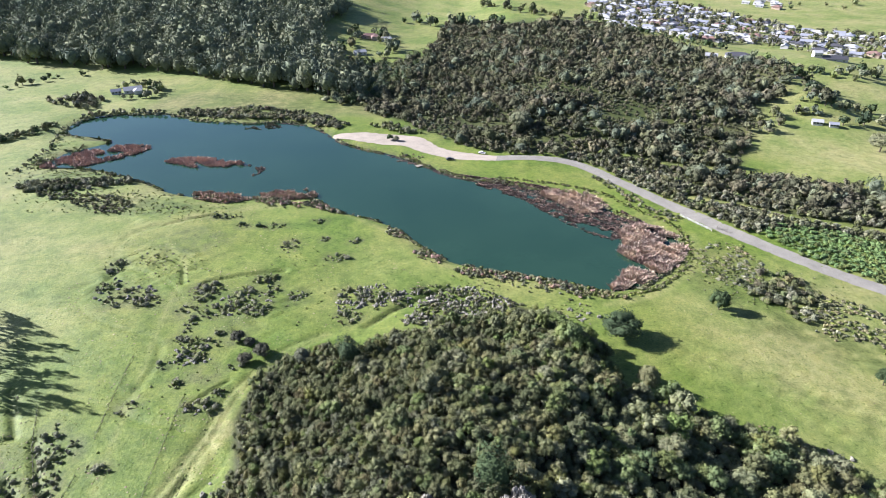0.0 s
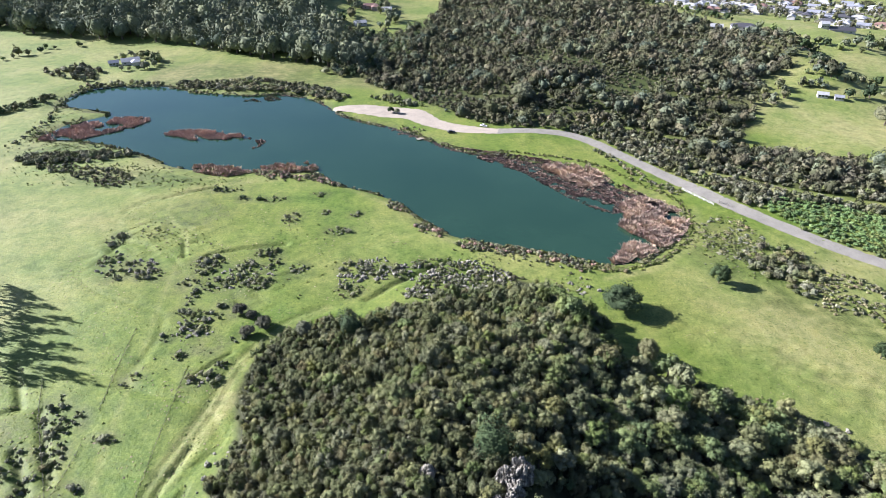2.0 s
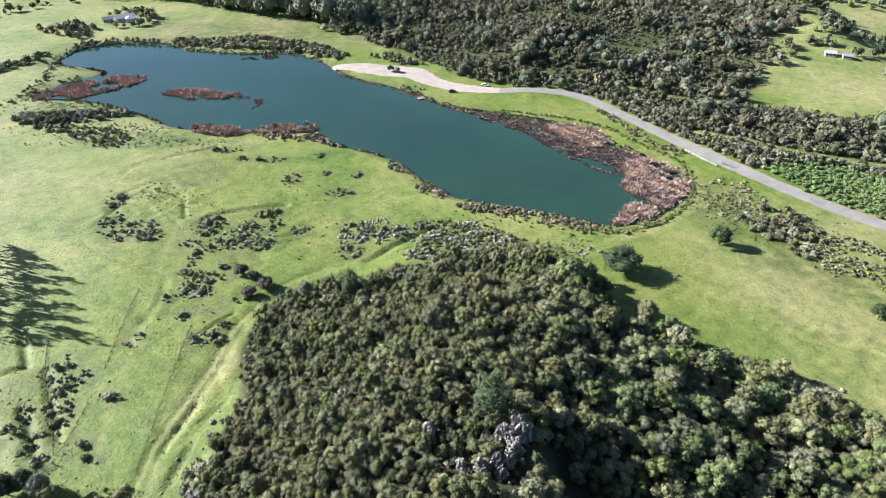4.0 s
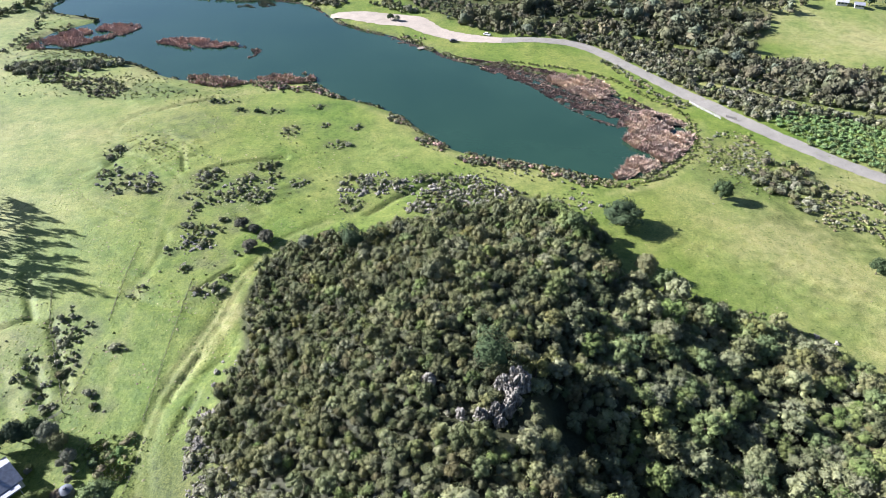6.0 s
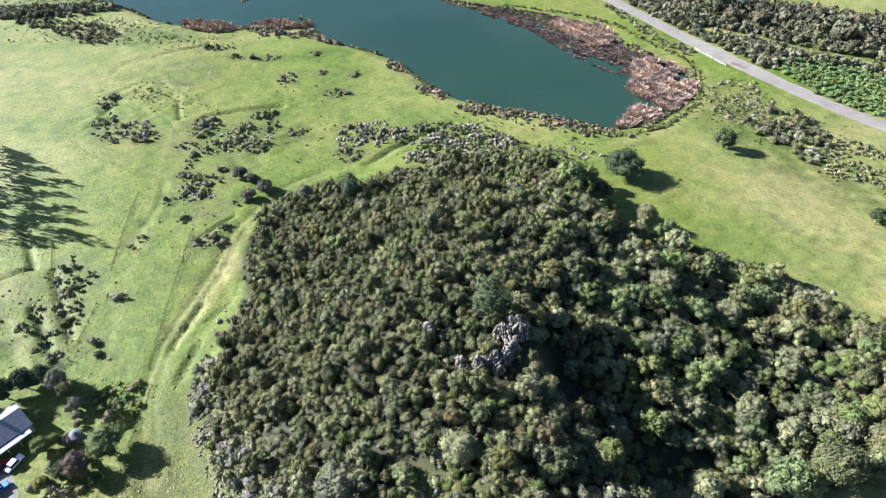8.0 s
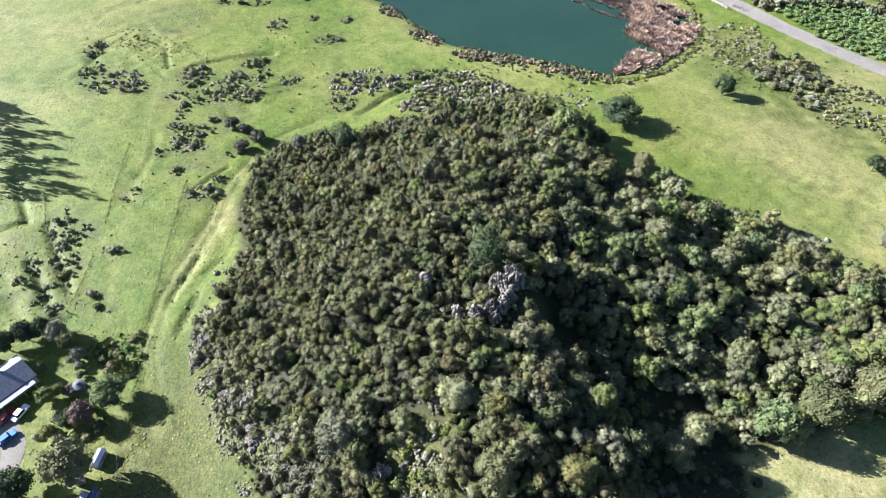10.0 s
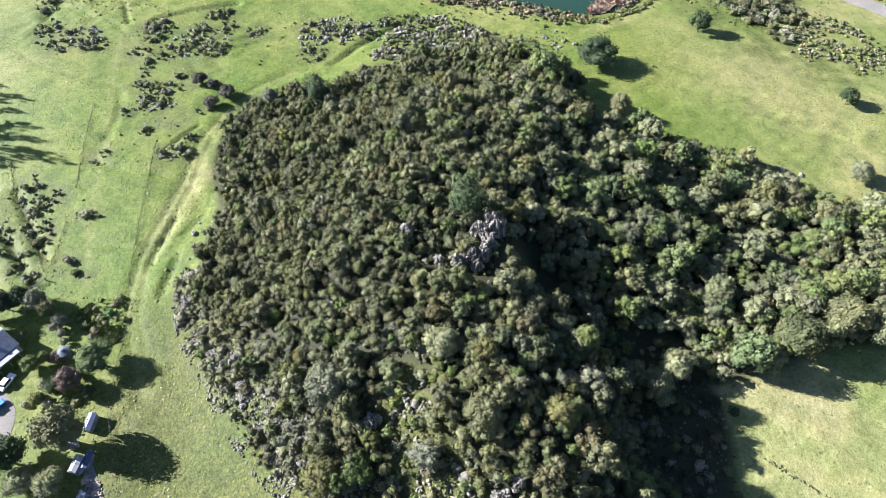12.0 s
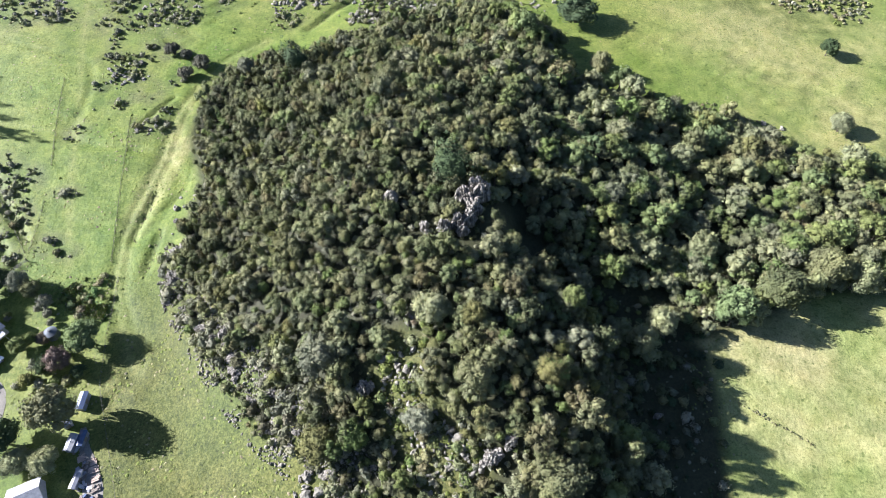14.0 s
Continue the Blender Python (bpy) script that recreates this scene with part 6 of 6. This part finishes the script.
def car(x, y, rz, paint, label):
    base = new("car")
    base.location = (x, y, ground_z(x, y) + 0.1)
    base.rotation_euler[2] = rz
    part("body", block(0, 0, 0.32, 4.3, 1.75, 0.55, bevel=0.15), PAINT[paint], base)
    bm = block(-0.2, 0, 0.87, 2.3, 1.5, 0.55)
    for v in bm.verts:
        if v.co.z > 1.2:
            v.co.x, v.co.y = -0.2 + (v.co.x + 0.2) * 0.7, v.co.y * 0.86
    part("windows", bm, M_GLASS, base)
    part("roof", block(-0.2, 0, 1.42, 1.7, 1.3, 0.06, bevel=0.02), PAINT[paint], base)
    for wx in (-1.35, 1.35):
        for wy in (-0.82, 0.82):
            bm = bmesh.new()
            bmesh.ops.create_cone(bm, cap_ends=True, segments=18, radius1=0.33, radius2=0.33, depth=0.22, matrix=Matrix.Translation((wx, wy, 0.33)) @ Matrix.Rotation(radians(90), 4, "X"))
            w = part("wheel", bm, M_RUBBER, base)
            bm = bmesh.new()
            bmesh.ops.create_cone(bm, cap_ends=True, segments=14, radius1=0.2, radius2=0.2, depth=0.24, matrix=Matrix.Translation((wx, wy, 0.33)) @ Matrix.Rotation(radians(90), 4, "X"))
            part("rim", bm, M_STEEL, w)
    tagged(base, label, "car")


car(-97, 64.5, 1.2, "red", "red parked car on the driveway")
car(-94.2, 65.5, 1.2, "white", "white parked car on the driveway")
car(-94.5, 59.5, 0.9, "blue", "bright blue parked car on the driveway")
car(4, 338.5, 0.2, "dark", "dark parked car on the gravel area")
car(23, 348, -0.4, "white", "white parked car at the scrub's edge")


def shed(x, y, rz, L, W, h, roof, wall, label):
    base = new("shed")
    base.location = (x, y, ground_z(x, y))
    base.rotation_euler[2] = rz
    part("wall", walls(bmesh.new(), L, W, h), wall, base)
    part("roof", gable(bmesh.new(), L, W, h, W * 0.15, 0.15, 0.06), roof, base)
    part("door", block(0, -W / 2 - 0.02, 0, 0.9, 0.05, min(2.0, h * 0.9)), M_WOOD, base)
    return tagged(base, label, "shed")


M_TARP = plain("blue_tarpaulin", (0.07, 0.10, 0.17), 0.5, 0.3)
shed(-72.4, 54.6, 1.45, 3.6, 1.5, 1.7, M_TARP, M_ROOF_GREY, "narrow shed under blue sheeting")
shed(-74.6, 49.9, 0.6, 1.6, 1.5, 1.7, M_ROOF_GREY, M_WALL, "small grey garden shed")
shed(-72.6, 45.6, 1.35, 3.4, 1.5, 1.7, M_ROOF_PALE, M_ROOF_GREY, "white-roofed caravan-like shed in the yard")
shed(-70.8, 46.4, 1.4, 3.0, 1.2, 1.4, M_TARP, M_ROOF_GREY, "low shed under blue sheeting")
shed(-70.2, 38.2, 1.35, 3.6, 1.1, 1.4, M_ROOF_GREY, M_WALL, "long low grey shed in the yard")


def plank_stack(x, y, rz, n, L, label):
    base = new("timber_stack")
    base.location = (x, y, ground_z(x, y))
    base.rotation_euler[2] = rz
    me = bm_mesh("plank", block(0, 0, 0, L, 0.28, 0.12, bevel=0.01), [rnd.choice((M_WOOD, M_WALL_TAN))])
    for i in range(n):
        part("plank", me, None, base, at=Matrix.Translation((rnd.uniform(-0.3, 0.3), (i % 4 - 1.5) * 0.36, 0.02 + 0.14 * (i // 4))) @ Matrix.Rotation(rnd.uniform(-0.12, 0.12), 4, "Z"))
    return tagged(base, label, "timber")


for x, y, rz, n, L in ((-68.2, 41.6, 0.3, 8, 1.4), (-67.6, 40, 0.2, 8, 1.5), (-66.8, 38.2, 0.4, 10, 1.5), (-66.4, 36.2, 0.3, 10, 1.6), (-70.6, 42.6, 0.5, 8, 1.5), (-66, 34, 0.4, 9, 1.6), (-68.6, 34, 1.4, 8, 1.7)):
    plank_stack(x, y, rz, n, L, "untidy stack of weathered timber in the yard")

CRATE = {k: bm_mesh("crate", block(0, 0, 0, 1, 0.8, 0.7, bevel=0.03), m) for k, m in (("pale", M_WALL), ("grey", M_ROOF_GREY), ("wooden", M_WOOD), ("blue", M_TARP))}
for i in range(34):
    u = rnd.random()
    x, y = -72 + 6.0 * u + rnd.uniform(-1.3, 1.3), 46 - 15 * u + rnd.uniform(-1.2, 1.2)
    k = rnd.choice(("pale", "pale", "grey", "wooden", "wooden", "blue"))
    ob = new("crate", CRATE[k])
    ob.location, ob.rotation_euler[2] = (x, y, ground_z(x, y) - 0.05), rnd.uniform(0, 3)
    ob.scale = (rnd.uniform(0.4, 1.1), rnd.uniform(0.4, 1.0), rnd.uniform(0.4, 1.2))
    tagged(ob, k + " storage crate in the cluttered yard", "crate", "yard clutter")
tagged(strip("yard", rounded([(-71.5, 49), (-70.5, 45), (-68.3, 40), (-65.8, 31)], 4, False), [1.5, 2.6, 4, 4.5], 0.1, M_GRAVEL, 0.5), "bare grey yard strip beside the fence", "yard", kind="structure")

# ---- fences, gate, jetty ----
POST = bm_mesh("post", block(0, 0, -0.3, 0.09, 0.09, 1.1, bevel=0.012), M_WOOD)


def fence(line, label, every=3.0, rails=0, posts=POST, rail_mat=None):
    q = np.array(line, float)
    s = np.concatenate([[0], np.cumsum(np.hypot(*np.diff(q, axis=0).T))])
    u = np.linspace(0, s[-1], max(2, int(s[-1] / every) + 1))
    pts = np.column_stack([np.interp(u, s, q[:, 0]), np.interp(u, s, q[:, 1])])
    base = new("fence")
    base.location = (pts[0][0], pts[0][1], ground_z(*pts[0]))
    o = Vector(base.location)
    tops = []
    for x, y in pts:
        z = ground_z(x, y)
        tops.append(Vector((x, y, z)) - o)
        part("post", posts, None, base, at=Matrix.Translation(tops[-1]))
    for level in ((0.3, 0.5, 0.72) if not rails else (0.35, 0.7, 1.05)):
        bm = bmesh.new()
        w = 0.05 if rails else 0.012
        rings = []
        for i, c in enumerate(tops):
            d = (tops[min(i + 1, len(tops) - 1)] - tops[max(i - 1, 0)]).normalized()
            n = Vector((-d.y, d.x, 0)).normalized() * w * 0.5
            up = Vector((0, 0, w * 1.1))
            o3 = c + Vector((0, 0, level))
            rings.append([bm.verts.new(o3 + v) for v in (n + up, -n + up, -n - up, n - up)])
        for r0, r1 in zip(rings, rings[1:]):
            for k in range(4):
                bm.faces.new((r0[k], r0[(k + 1) % 4], r1[(k + 1) % 4], r1[k]))
        bm.faces.new(rings[0][::-1])
        bm.faces.new(rings[-1])
        part("rail" if rails else "wire", bm, rail_mat or M_WIRE, base)
    return tagged(base, label, "fence")


WHITE_POST = bm_mesh("post", block(0, 0, -0.3, 0.18, 0.18, 1.5, bevel=0.02), M_WALL)
for line in ([(-77, 140), (-75.4, 113), (-73.8, 91)], [(-95, 112), (-95, 96)], [(-118, 136), (-112, 122), (-96, 96)], [(-71.5, 86.5), (-71, 71)], [(-100, 159), (-98.5, 143), (-95.7, 124)], [(-71, 71), (-70, 58), (-66, 46), (-62, 34), (-58, 22)], [(-120, 126), (-140, 117)]):
    fence(line, "old wooden post and wire fence in the pasture")
fgrass = []
for line in ([(-77, 140), (-75.4, 113), (-73.8, 91)], [(-95, 112), (-95, 96)], [(-118, 136), (-112, 122), (-96, 96)], [(-71.5, 86.5), (-71, 71)], [(-100, 159), (-98.5, 143), (-95.7, 124)], [(-120, 126), (-140, 117)]):
    q = np.array(line, float)
    for a, b in zip(q, q[1:]):
        for u in np.arange(0, 1, 0.3 / np.hypot(*(b - a))):
            c = a + (b - a) * u
            fgrass.append((c[0] + rnd.gauss(0, 0.15), c[1], rnd.uniform(0.06, 0.17), rnd.uniform(0.7, 1.2), rnd.choice((0, 0, 1))))
for line in ([(-66, 111), (-68, 104), (-70, 97)], [(-63, 99), (-64, 93), (-65, 87)], [(-91, 205), (-84, 209), (-72, 211)], [(-25, 179), (-18, 188), (-6, 198), (2, 203)]):
    q = np.array(line, float)
    for a, b in zip(q, q[1:]):
        for u in np.arange(0, 1, 0.8 / np.hypot(*(b - a))):
            c = a + (b - a) * u
            fgrass.append((c[0] + rnd.gauss(0, 0.45), c[1] + rnd.gauss(0, 0.3), rnd.uniform(0.12, 0.35), rnd.uniform(0.6, 1.0), rnd.choice((0, 0, 1))))
for _ in range(70):
    u = rnd.random()
    fgrass.append((66 + 13 * u + rnd.gauss(0, 0.25), 41 - 11 * u + rnd.gauss(0, 0.25), rnd.uniform(0.1, 0.3), 0.8, rnd.choice((0, 1))))
for _ in range(120):
    u = rnd.random()
    fgrass.append((90 + 17 * u + rnd.gauss(0, 1.5), 127 - 14 * u + rnd.gauss(0, 2), rnd.uniform(0.25, 0.8), rnd.uniform(0.6, 1.0), rnd.choice((0, 1, 1))))
merged("fence_grass", np.array(fgrass), TUFT_SHAPES, (M_RUSH, M_LEAF), "rank dark grass along the fences", "grass")
fence([(112, 265), (116, 257), (121, 249)], "white-painted rail fence beside the road", 2.5, 1, WHITE_POST, M_WALL)
fence([(-250, 372), (-262, 410), (-256, 434)], "old wooden post and wire fence along the lane", 4)
fence([(66, 196), (84, 203), (99, 218), (107, 238)], "post and wire fence round the reed bed", 4)


def gate(x, y, rz, w, label):
    base = new("gate")
    base.location = (x, y, ground_z(x, y))
    base.rotation_euler[2] = rz
    for px in (-w / 2 - 0.15, w / 2 + 0.15):
        part("gatepost", block(px, 0, -0.3, 0.22, 0.22, 1.7, bevel=0.02), M_WOOD, base)
    for i in range(5):
        part("bar", block(0, 0, 0.2 + 0.22 * i, w, 0.05, 0.05), M_WIRE, base)
    for px in (-w / 2, w / 2):
        part("upright", block(px, 0, 0.15, 0.05, 0.05, 1.05), M_STEEL, base)
    tagged(base, label, "gate")


gate(126, 250, -0.7, 4.0, "weathered metal farm gate at the roadside")
gate(-96, 92, 0.8, 3.6, "weathered metal farm gate at the track's end")
jetty = new("jetty")
jetty.location, jetty.rotation_euler[2] = (-13, 331.5, 0.0), 0.6
deck = bm_mesh("plank", block(0, 0, 0.45, 0.3, 2.6, 0.06), M_WOOD)
for i in range(16):
    part("plank", deck, None, jetty, at=Matrix.Translation((i * 0.33 - 2.5, 0, 0)))
for px in (-2.2, 0, 2.2):
    for py in (-1.1, 1.1):
        part("pile", block(px, py, -2.4, 0.18, 0.18, 2.86), M_WOOD, jetty)
for py in (-1.1, 1.1):
    part("beam", block(0, py, 0.3, 5.2, 0.12, 0.14), M_WOOD, jetty)
tagged(jetty, "small weathered timber jetty on the pond", "jetty")
